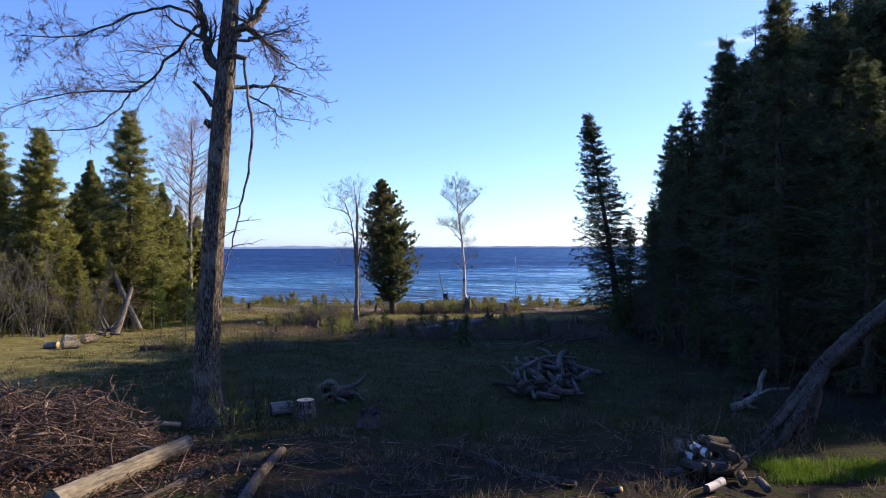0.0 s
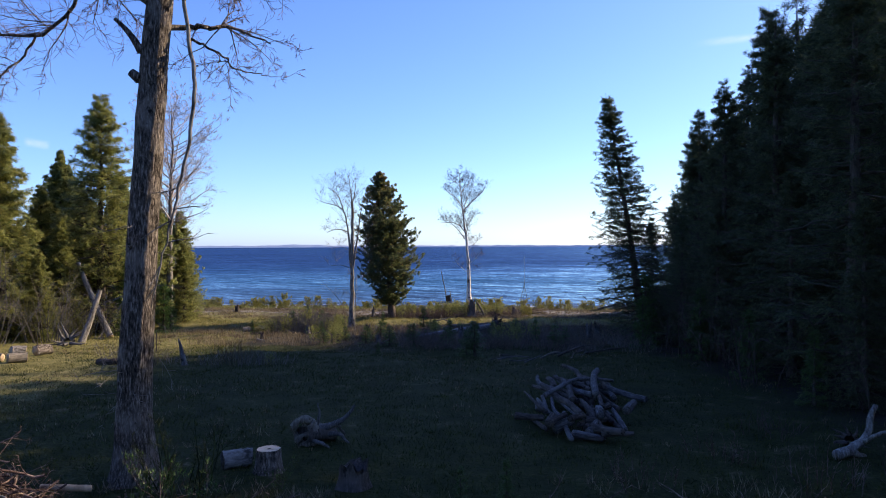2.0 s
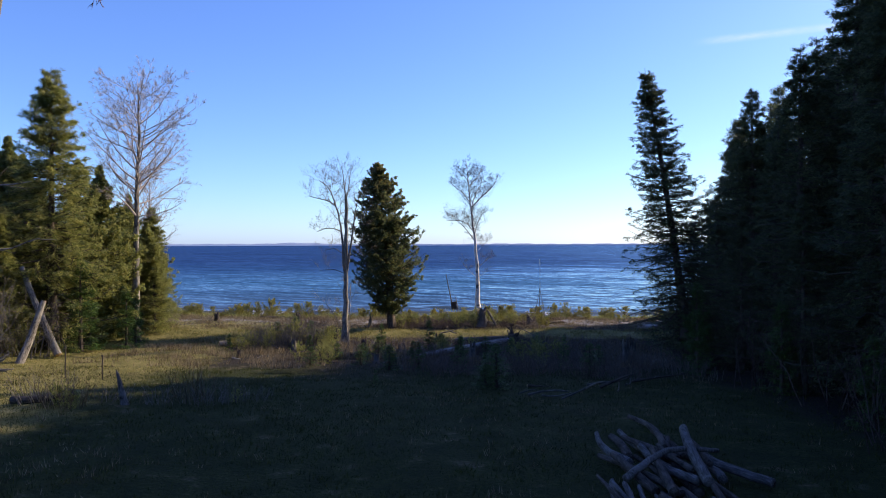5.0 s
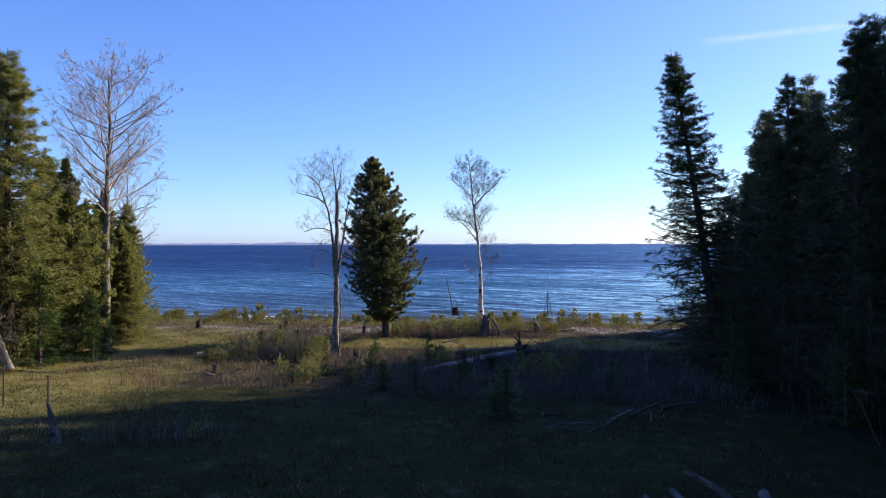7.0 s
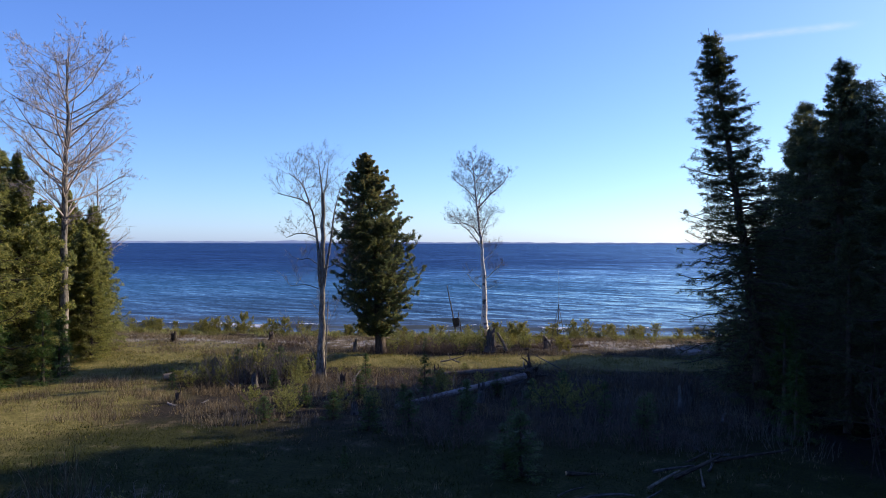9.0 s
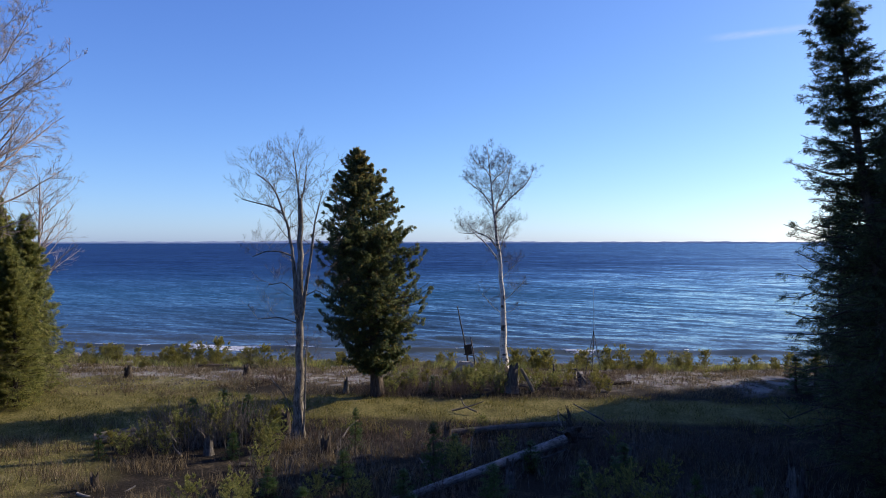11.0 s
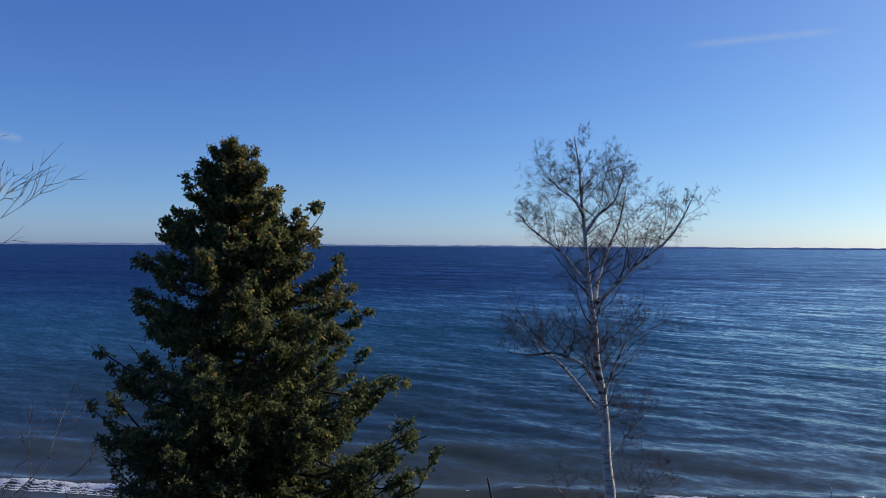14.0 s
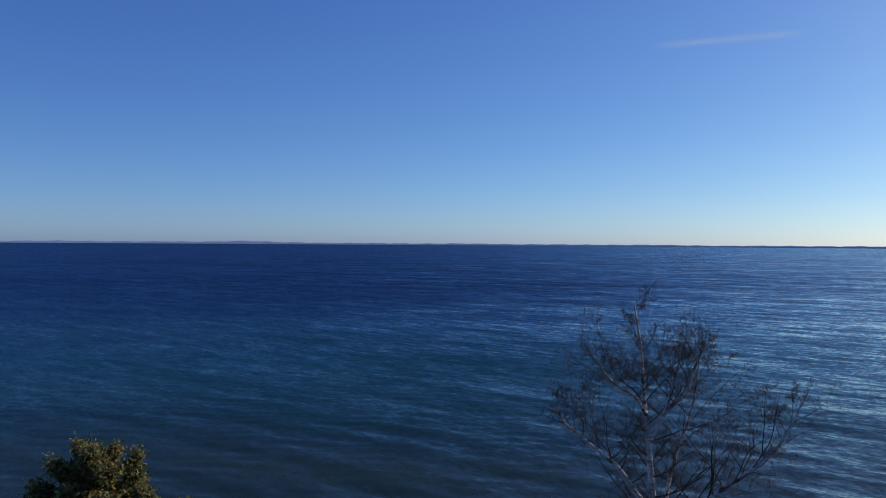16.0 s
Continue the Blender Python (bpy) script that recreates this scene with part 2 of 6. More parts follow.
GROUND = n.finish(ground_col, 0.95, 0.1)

# stones of the beach
n = Nodes("beach_stones")
pick = n.node("NewGeometry").outputs["Random Per Island"]
speck = n.noise(n.coords((1, 1, 1)), 30, 3)
col = n.mix(0.35, n.ramp(pick, [(0.0, (0.05, 0.046, 0.043)), (0.5, (0.095, 0.088, 0.083)), (1.0, (0.22, 0.21, 0.2))]), n.ramp(speck, [(0.3, (0.05, 0.05, 0.05)), (0.7, (0.28, 0.27, 0.25))]))
STONE = n.finish(col, 0.6, 0.4)

# water: the bed shows near the shore, blue further out, wind ripples as slopes at four scales
n = Nodes("lake_water")
geo = n.node("NewGeometry")
sep = n.node("SeparateXYZ")
n.link(geo.outputs["Position"], sep.inputs[0])
patch = n.noise(n.coords((0.012, 0.035, 1), True), 1.0, 3)
off = n.math("ADD", n.math("ADD", sep.outputs["Y"], n.math("MULTIPLY", sep.outputs["X"], 0.08)), n.math("MULTIPLY", n.math("SUBTRACT", patch, 0.5), 30))
depth = n.math("DIVIDE", n.math("SUBTRACT", off, 57.0), 160.0, True)
body_col = n.ramp(depth, [(0.0, (0.13, 0.12, 0.09)), (0.035, (0.09, 0.108, 0.088)), (0.09, (0.028, 0.05, 0.04)), (0.17, (0.009, 0.036, 0.032)), (0.3, (0.004, 0.05, 0.057)), (0.55, (0.003, 0.027, 0.07)), (1.0, (0.002, 0.015, 0.058))])
streaks = n.noise(n.coords((0.03, 0.16, 1), True), 1.0, 5, 0.65)
wide_streaks = n.noise(n.coords((0.0015, 0.012, 1), True), 1.0, 6, 0.7)
body_col = n.mix(0.6, body_col, n.ramp(wide_streaks, [(0.35, (0.4, 0.45, 0.55)), (0.6, (1.0, 1.0, 1.0))]), "MULTIPLY")
body_col = n.mix(0.5, body_col, n.ramp(streaks, [(0.3, (0.45, 0.5, 0.55)), (0.55, (1.0, 1.0, 1.0))]), "MULTIPLY")


def slope(stretch, turn, detail, share):
    """One scale of waves: how far the surface leans, crests along the stretched side."""
    return n.math("MULTIPLY", n.math("SUBTRACT", n.noise(n.coords(stretch, True, turn), 1.0, detail, 0.6), 0.5), share)


gust = n.noise(n.coords((0.02, 0.06, 1), True), 1.0, 3)
lively = n.math("ADD", n.math("MULTIPLY", gust, 0.6), 0.6)
lean_y = n.math("ADD", n.math("ADD", slope((0.12, 0.4, 1), -42, 2, 0.26), slope((0.42, 1.2, 1), -45, 3, 0.3)), n.math("ADD", slope((1.8, 4.0, 1), -38, 3, 0.36), slope((0.025, 0.1, 1), -20, 2, 0.2)))
lean_x = n.math("ADD", n.math("MULTIPLY", lean_y, 0.75), slope((2.6, 3.4, 1), 20, 2, 0.3))
toward = n.step(sep.outputs["Y"], 62, 220)  # far off only the near sides of the waves show
lean_y = n.math("SUBTRACT", n.math("MULTIPLY", lean_y, lively), n.math("ADD", n.math("MULTIPLY", toward, 0.135), n.math("MULTIPLY", n.step(n.math("DIVIDE", sep.outputs["X"], n.math("SUBTRACT", sep.outputs["Y"], 20.0)), 0.62, -0.15), 0.1)))
tilt = n.node("CombineXYZ")
n.link(n.math("MULTIPLY", lean_x, lively), tilt.inputs["X"]), n.link(lean_y, tilt.inputs["Y"])
add, norm = n.node("VectorMath"), n.node("VectorMath")
add.operation, norm.operation = "ADD", "NORMALIZE"
n.link(geo.outputs["Normal"], add.inputs[0]), n.link(tilt.outputs[0], add.inputs[1]), n.link(add.outputs[0], norm.inputs[0])
deep, sheen, film = n.node("BsdfDiffuse"), n.node("BsdfGlossy", Roughness=0.13), n.node("MixShader")
n.link(body_col, deep.inputs["Color"])
fresnel = n.node("Fresnel", IOR=1.33)
for target in (sheen, fresnel):
    n.link(norm.outputs[0], target.inputs["Normal"])
sheen.inputs["Color"].default_value = (0.86, 0.96, 1, 1)
n.link(n.math("MULTIPLY", n.math("MINIMUM", fresnel.outputs[0], 0.78), 0.95), film.inputs[0])
n.link(deep.outputs[0], film.inputs[1]), n.link(sheen.outputs[0], film.inputs[2])
n.link(film.outputs[0], n.out.inputs["Surface"])
WATER = n.mat

n = Nodes("wave_foam")
FOAM = n.finish(n.ramp(n.noise(n.coords(), 20, 3), [(0.3, (0.6, 0.64, 0.66)), (0.7, (0.85, 0.87, 0.88))]), 0.6, 0.3)
# distance haze over the woods is painted in as pale blue
n = Nodes("hazed_far_shore")
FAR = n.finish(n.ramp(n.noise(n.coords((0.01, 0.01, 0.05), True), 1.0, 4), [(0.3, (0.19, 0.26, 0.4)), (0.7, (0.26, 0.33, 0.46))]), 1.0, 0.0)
n = Nodes("painted_steel")
STEEL = n.finish(n.ramp(n.noise(n.coords(), 9, 4), [(0.35, (0.2, 0.195, 0.19)), (0.7, (0.4, 0.4, 0.39))]), 0.45, 0.5)
n.bsdf.inputs["Metallic"].default_value = 0.6
n = Nodes("dark_metal_box")
DARK_BOX = n.finish(n.ramp(n.noise(n.coords(), 7, 4), [(0.35, (0.02, 0.018, 0.015)), (0.7, (0.06, 0.05, 0.04))]), 0.7, 0.3)
n = Nodes("ice_cloud")
vec = n.node("TexCoord").outputs["Generated"]
sp = n.node("SeparateXYZ")
n.link(vec, sp.inputs[0])
soft = n.math("MULTIPLY", n.math("MULTIPLY", n.step(sp.outputs["Z"], 0.0, 0.5), n.step(sp.outputs["Z"], 1.0, 0.5)), n.math("MULTIPLY", n.step(sp.outputs["X"], 0.0, 0.25), n.step(sp.outputs["X"], 1.0, 0.8)))
soft = n.math("MULTIPLY", soft, n.math("ADD", n.math("MULTIPLY", n.noise(n.coords((0.02, 0.02, 0.05)), 1.0, 4), 0.38), 0.03))
shine, clear, both = n.node("Emission", Strength=0.8), n.node("BsdfTransparent"), n.node("MixShader")
shine.inputs["Color"].default_value = (0.8, 0.9, 1, 1)
n.link(soft, both.inputs[0]), n.link(clear.outputs[0], both.inputs[1]), n.link(shine.outputs[0], both.inputs[2])
n.link(both.outputs[0], n.out.inputs["Surface"])
CLOUD = n.mat


# ---- building helpers ----
UP = np.array((0.0, 0.0, 1.0))
GROUND_Y = (-60, 0, 10, 13, 20, 25, 30, 35, 41, 45, 48, 50, 53, 55, 56.5, 57.6, 59, 63, 80, 300)
GROUND_Z = (2.2, 1.3, 1.25, 1.25, 1.0, 0.8, 0.5, 0.22, 0.0, 0.19, 0.26, 0.25, 0.09, -0.14, -0.32, -0.5, -0.75, -1.1, -2.5, -6)


def gz(x, y):
    """The height of the ground."""
    x, y = np.asarray(x, float), np.asarray(y, float)
    z = np.interp(y + 0.08 * np.clip(x, -30, 12), GROUND_Y, GROUND_Z)
    lump = 0.05 * np.sin(0.9 * x + 0.4 * y) * np.sin(0.7 * y - 0.3 * x) + 0.03 * np.sin(2.3 * x + 1.1) * np.sin(2.1 * y)
    return z + lump * np.clip((56 - y) / 6, 0, 1) + 0.02 * np.clip(np.abs(x) - 12, 0, 20)


def unit(v):
    return v / np.maximum(np.linalg.norm(v, axis=-1, keepdims=True), 1e-9)


class Geo:
    """Gathers vertices, triangles and quads, and turns them into one mesh."""

    def __init__(self):
        self.v, self.f, self.n = [], {3: [], 4: []}, 0

    def add(self, v, faces):
        v, faces = np.asarray(v, float).reshape(-1, 3), np.asarray(faces, int)
        self.v.append(v)
        self.f[faces.shape[1]].append(faces + self.n)
        self.n += len(v)

    def tubes(self, P, R, sides=5, caps=False):
        """Tapered tubes along the points P (n, k, 3) with the radii R (n, k)."""
        P, R = np.asarray(P, float), np.asarray(R, float)
        if P.ndim == 2:
            P, R = P[None], R[None]
        n, k, _ = P.shape
        T = unit(np.gradient(P, axis=1))
        mean = unit(P[:, -1] - P[:, 0])
        ref = np.where(np.abs(mean[:, 2:3]) < 0.85, UP, np.array((1.0, 0, 0)))[:, None]
        A = unit(np.cross(T, ref))
        B = np.cross(T, A)
        a = np.arange(sides) * 2 * math.pi / sides
        ring = P[:, :, None] + R[:, :, None, None] * (np.cos(a)[None, None, :, None] * A[:, :, None] + np.sin(a)[None, None, :, None] * B[:, :, None])
        idx = np.arange(n * k * sides).reshape(n, k, sides)
        nxt = np.roll(idx, -1, axis=2)
        quads = np.stack([idx[:, :-1], nxt[:, :-1], nxt[:, 1:], idx[:, 1:]], -1).reshape(-1, 4)
        self.add(ring, quads)
        if caps:
            base = self.n
            self.v.append(np.concatenate([P[:, 0], P[:, -1]]))
            self.n += 2 * n
            off = base - n * k * sides
            for end, rings in ((0, idx[:, 0]), (1, idx[:, -1])):
                centre = np.repeat(base + end * n + np.arange(n), sides)
                r, q = (rings + off).reshape(-1), (np.roll(rings, -1, axis=1) + off).reshape(-1)
                self.f[3].append(np.stack([centre, q, r] if end == 0 else [centre, r, q], -1))

    def blades(self, p, d, side, length, width, bend=0.0):
        """Diamond blades from p along d, as wide as width across side."""
        length, width = np.asarray(length)[:, None], np.asarray(width)[:, None]
        mid = p + d * length * 0.45
        tip = p + d * length + bend * UP * length
        v = np.stack([p, mid - side * width / 2, tip, mid + side * width / 2], 1)
        i = np.arange(len(p))[:, None] * 4
        self.add(v, np.concatenate([i + (0, 1, 2), i + (0, 2, 3)]))

    def needles(self, p, d, side, length, width, flare=False):
        """Small three-cornered blades from p along d; flare: wide at the outer end."""
        length, half = np.asarray(length)[:, None], np.asarray(width)[:, None] / 2
        far = p + d * length
        v = np.stack([p, far - side * half, far + side * half], 1) if flare else np.stack([p - side * half, p + side * half, far], 1)
        self.add(v, np.arange(3 * len(p)).reshape(-1, 3))

    def mesh(self, name, material, smooth=False):
        me = bpy.data.meshes.new(name)
        v = np.concatenate(self.v)
        tri = np.concatenate(self.f[3]) if self.f[3] else np.zeros((0, 3), int)
        quad = np.concatenate(self.f[4]) if self.f[4] else np.zeros((0, 4), int)
        loops = np.concatenate([tri.reshape(-1), quad.reshape(-1)])
        sizes = np.concatenate([np.full(len(tri), 3), np.full(len(quad), 4)])
        starts = np.concatenate([[0], np.cumsum(sizes)[:-1]])
        me.vertices.add(len(v)), me.loops.add(len(loops)), me.polygons.add(len(sizes))
        me.vertices.foreach_set("co", v.astype(np.float32).reshape(-1))
        me.loops.foreach_set("vertex_index", loops.astype(np.int32))
        me.polygons.foreach_set("loop_start", starts.astype(np.int32))
        if smooth:
            me.polygons.foreach_set("use_smooth", np.ones(len(sizes), bool))
        me.update(calc_edges=True)
        me.validate()
        me.materials.append(material)
        return me


def thing(name, at, label, category, group="", kind=""):
    ob = new(name)
    ob.empty_display_size = 0.1
    ob.matrix_basis = pose(*at)
    return tagged(ob, label, category, group, kind)


def part(name, geo, material, parent, label="", smooth=False):
    ob = new(name, geo.mesh(name, material, smooth))
    ob.parent = parent
    return tagged(ob, label) if label else ob


def whole(name, geo, material, label, category, at=(0, 0, 0), group="", kind="", smooth=False):
    ob = new(name, geo.mesh(name, material, smooth))
    ob.matrix_basis = pose(*at)
    return tagged(ob, label, category, group, kind)


def spline(points, k):
    """k points evenly along a smooth line through the given ones."""
    p = np.asarray(points, float)
    t = np.concatenate([[0], np.cumsum(np.linalg.norm(np.diff(p, axis=0), axis=1))])
    s = np.linspace(0, t[-1], k)
    out = np.stack([np.interp(s, t, p[:, i]) for i in range(3)], 1)
    for _ in range(max(1, k // (2 * len(p)))):
        out[1:-1] = 0.25 * out[:-2] + 0.5 * out[1:-1] + 0.25 * out[2:]
    return out


def grow(rng, p0, d0, length, k, wob, up):
    """Wandering branch lines from p0 along d0."""
    n = len(p0)
    turn = np.cumsum(rng.normal(0, wob, (n, k - 1, 3)), 1) + up * np.linspace(0, 1, k - 1)[None, :, None] * UP
    d = unit(d0[:, None] + turn)
    steps = d * (length / (k - 1))[:, None, None]
    return np.concatenate([p0[:, None], p0[:, None] + np.cumsum(steps, 1)], 1)


def offshoots(rng, P, L, R, count, angle, ratio, low=0.25, thin=0.5, fine=0.0042):
    """Starts, directions, lengths and radii of `count` side branches on each branch."""
    n, k, _ = P.shape
    s = np.sort(rng.uniform(low, 1.0, (n, count)), 1) * (k - 1.001)
    i = s.astype(int)
    f = (s - i)[..., None]
    row = np.arange(n)[:, None]
    p = P[row, i] * (1 - f) + P[row, i + 1] * f
    t = unit(P[row, i + 1] - P[row, i])
    side = unit(np.cross(t, unit(rng.normal(0, 1, (n, count, 3)))))
    a = np.radians(rng.uniform(angle[0], angle[1], (n, count)))[..., None]
    d = t * np.cos(a) + side * np.sin(a)
    frac = s / (k - 1)
    length = L[:, None] * ratio * (1.1 - 0.6 * frac) * rng.uniform(0.55, 1.25, (n, count))
    rad = np.maximum(R[row, i] * thin * rng.uniform(0.7, 1.0, (n, count)), fine)
    return p.reshape(-1, 3), d.reshape(-1, 3), length.reshape(-1), rad.reshape(-1)


def taper(rad, k, end=0.25):
    return rad[:, None] * np.linspace(1, end, k)[None]


def ramify(rng, geo_limb, geo_twig, P, L, R, levels, wob=0.16, up=0.1, fine=0.0042, slim=False, thin=0.5):
    """Side branches, twigs and twiglets on the lines P."""
    for depth, (count, angle, ratio, low) in enumerate(levels):
        p, d, length, rad = offshoots(rng, P, L, R, count, angle, ratio, low, thin, fine)
        k = 3 if slim and depth else 4 if slim else 6 if depth == 0 else 5 if depth == 1 else 4
        P = grow(rng, p, d, length, k, wob, up)
        L, R = length, taper(rad, k)
        (geo_limb if depth == 0 else geo_twig).tubes(P, R, 5 if depth == 0 and not slim else 3)


def on_axis(axis, radii, h):
    """Places and radii at the shares h of a trunk line."""
    s = np.clip(h, 0, 1) * (len(axis) - 1.001)
    i = s.astype(int)
    f = (s - i)[:, None]
    return axis[i] * (1 - f) + axis[i + 1] * f, radii[i] * (1 - f[:, 0]) + radii[i + 1] * f[:, 0]


def roughen(rng, axis, amount):
    out = axis.copy()
    out[1:-1, :2] += rng.normal(0, amount, (len(axis) - 2, 2))
    return out


def ridged_trunk(geo, axis, radii, sides, rng, depth=0.06, flare=0.0):
    """A trunk with uneven section: ridges and root flare."""
    k = len(axis)
    base = Geo()
    base.tubes(axis, radii, sides)
    v = base.v[0].reshape(k, sides, 3)
    a = np.arange(sides) * 2 * math.pi / sides
    lobes = 1 + depth * (0.5 * np.sin(3 * a + 1.3) + 0.4 * np.sin(5 * a + rng.uniform(0, 6)))[None] + rng.normal(0, depth * 0.35, (k, sides))
    h = np.linspace(0, 1, k)[:, None]
    if flare:
        lobes = lobes * (1 + flare * np.exp(-h * k / 2.2) * (1 + 0.5 * np.sin(4 * a + 0.7))[None])
    v = axis[:, None] + (v - axis[:, None]) * lobes[..., None]
    geo.add(v, base.f[4][0])


# ---- trees ----
def conifer(name, rng, at, height, spread, label, group="", leaf=SPRUCE_LEAF, style="spruce", lean=(0, 0), bare=0.05,
            boughs=90, twigs=9, sprays=4, fans=5, blade=0.16, bark=CONIFER_BARK, trunk_r=None, shape=1.0, fill=0.42, ragged=0.5, peak=1.0, outline=None):
    """A conifer: tapered trunk, whorls of boughs and many sprays of needles."""
    root = thing(name, at, label, "tree", group)
    k = 14
    t = np.linspace(0, 1, k)
    axis = np.stack([lean[0] * t ** 1.2, lean[1] * t ** 1.2, 0.97 * height * t - 0.1], 1)
    axis = roughen(rng, axis, 0.012 * height / 10)
    r0 = trunk_r or 0.014 * height + 0.02
    radii = r0 * (1 - t) ** 0.8 + 0.003
    g = Geo()
    ridged_trunk(g, axis, radii, 9, rng, 0.06, 0.5)
    part("trunk", g, bark, root, smooth=True)
    h = np.sort(bare + (0.985 - bare) * rng.uniform(0, 1, boughs) ** 0.9)
    p, rad = on_axis(axis, radii, h)
    if style == "cedar":
        outline = outline or ((0, 0.65), (0.12, 0.95), (0.3, 1.0), (0.55, 0.97), (0.75, 0.68), (0.86, 0.44), (0.93, 0.27), (1.0, 0.09))
        prof = np.interp(h, *zip(*outline))
        elev, sag, tip = rng.uniform(-0.2, 0.5, boughs), -0.4, 0.55
    elif style == "shrub":
        prof = np.interp(h, [0, 0.3, 0.7, 1.0], [0.8, 1.0, 0.75, 0.2])
        elev, sag, tip = rng.uniform(0.5, 1.3, boughs), -0.1, 0.4
    else:
        prof = np.clip(1.04 - h, 0.03, 1) ** (0.82 * shape) * np.interp(h, [0, 0.15, 1], [0.75, 1.0, 1.0])
        elev, sag, tip = rng.uniform(-0.3, 0.22, boughs) + 0.35 * h, -0.3, 0.28
    length = spread * prof ** peak * (rng.uniform(1.12 - ragged, 1.12, boughs) if style == "cedar" else rng.uniform(0.6, 1.22, boughs))
    az = np.arange(boughs) * 2.39996 + rng.uniform(-0.5, 0.5, boughs)
    out = np.stack([np.cos(az), np.sin(az), np.zeros(boughs)], 1)
    s = np.linspace(0, 1, 6)
    rise = elev[:, None] * s + sag * s ** 2 + tip * s ** 3
    P = p[:, None] + length[:, None, None] * (out[:, None] * s[None, :, None] + rise[..., None] * UP)
    P[:, 1:] += rng.normal(0, 0.03, (boughs, 5, 3)) * length[:, None, None]
    g = Geo()
    g.tubes(P, np.maximum(np.minimum(rad * 0.5, 0.006 + length * 0.012), 0.004)[:, None] * np.linspace(1, 0.25, 6)[None], 4)
    tagged(part("limb", g, bark, root), kind="stuff")
    # side twigs, nearly level, then fans of blades
    sh = np.sort(rng.uniform(0.12, 1.0, (boughs, twigs)), 1) * 4.999
    i = sh.astype(int)
    f = (sh - i)[..., None]
    row = np.arange(boughs)[:, None]
    q = P[row, i] * (1 - f) + P[row, i + 1] * f
    tan = unit(P[row, i + 1] - P[row, i])
    lat = unit(np.cross(tan, UP)) * np.where(np.arange(twigs) % 2, 1, -1)[None, :, None]
    ang = rng.uniform(0.2, 1.2, (boughs, twigs))[..., None]
    d = unit(tan * np.cos(ang) + lat * np.sin(ang) + UP * rng.normal(0.06 if style != "spruce" else -0.08, 0.5 if style == "cedar" else 0.28, (boughs, twigs))[..., None])
    tl = np.maximum(length[:, None] * fill * (1.15 - sh / 5.6), blade * 0.6) * rng.uniform(0.6, 1.2, (boughs, twigs))
    q, d, tl = q.reshape(-1, 3), d.reshape(-1, 3), tl.reshape(-1)
    m = len(q)
    u = (np.arange(sprays) + rng.uniform(0.2, 1.0, (m, sprays))) / sprays
    c = q[:, None] + d[:, None] * (tl[:, None] * u)[..., None] - UP * (0.12 * tl[:, None] * u ** 2)[..., None]
    c, dd = c.reshape(-1, 3), np.repeat(d, sprays, 0)
    c, dd = np.repeat(c, fans, 0), np.repeat(dd, fans, 0)
    cnt = len(c)
    c = c + rng.normal(0, blade * 0.4, (cnt, 3))
    flat = unit(UP + rng.normal(0, 0.55, (cnt, 3)))
    side = unit(np.cross(dd, flat))
    a = rng.uniform(-0.9, 0.9, cnt)[:, None]
    way = unit(dd * np.cos(a) + side * np.sin(a) + rng.normal(0, 0.22, (cnt, 3)))
    across = unit(np.cross(way, flat))
    size = blade * rng.uniform(0.6, 1.35, cnt) * np.clip((1.08 - np.repeat(h, twigs * sprays * fans)) * 5, 0.4, 1)
    g = Geo()
    if style == "spruce":
        g.needles(c, unit(way - 0.25 * UP), across, size * 1.2, size * rng.uniform(0.16, 0.3, cnt))
    elif style == "shrub":
        g.needles(c, unit(way + 0.7 * UP), across, size * 1.1, size * rng.uniform(0.25, 0.42, cnt))
    else:
        way = unit(0.5 * way + 0.8 * unit(rng.normal(0, 1, (cnt, 3))) - 0.35 * UP)
        across = unit(np.cross(way, rng.normal(0, 1, (cnt, 3))))
        g.needles(c, way, across, size, size * rng.uniform(0.42, 0.7, cnt), True)
    part("crown", g, leaf, root)
    return root


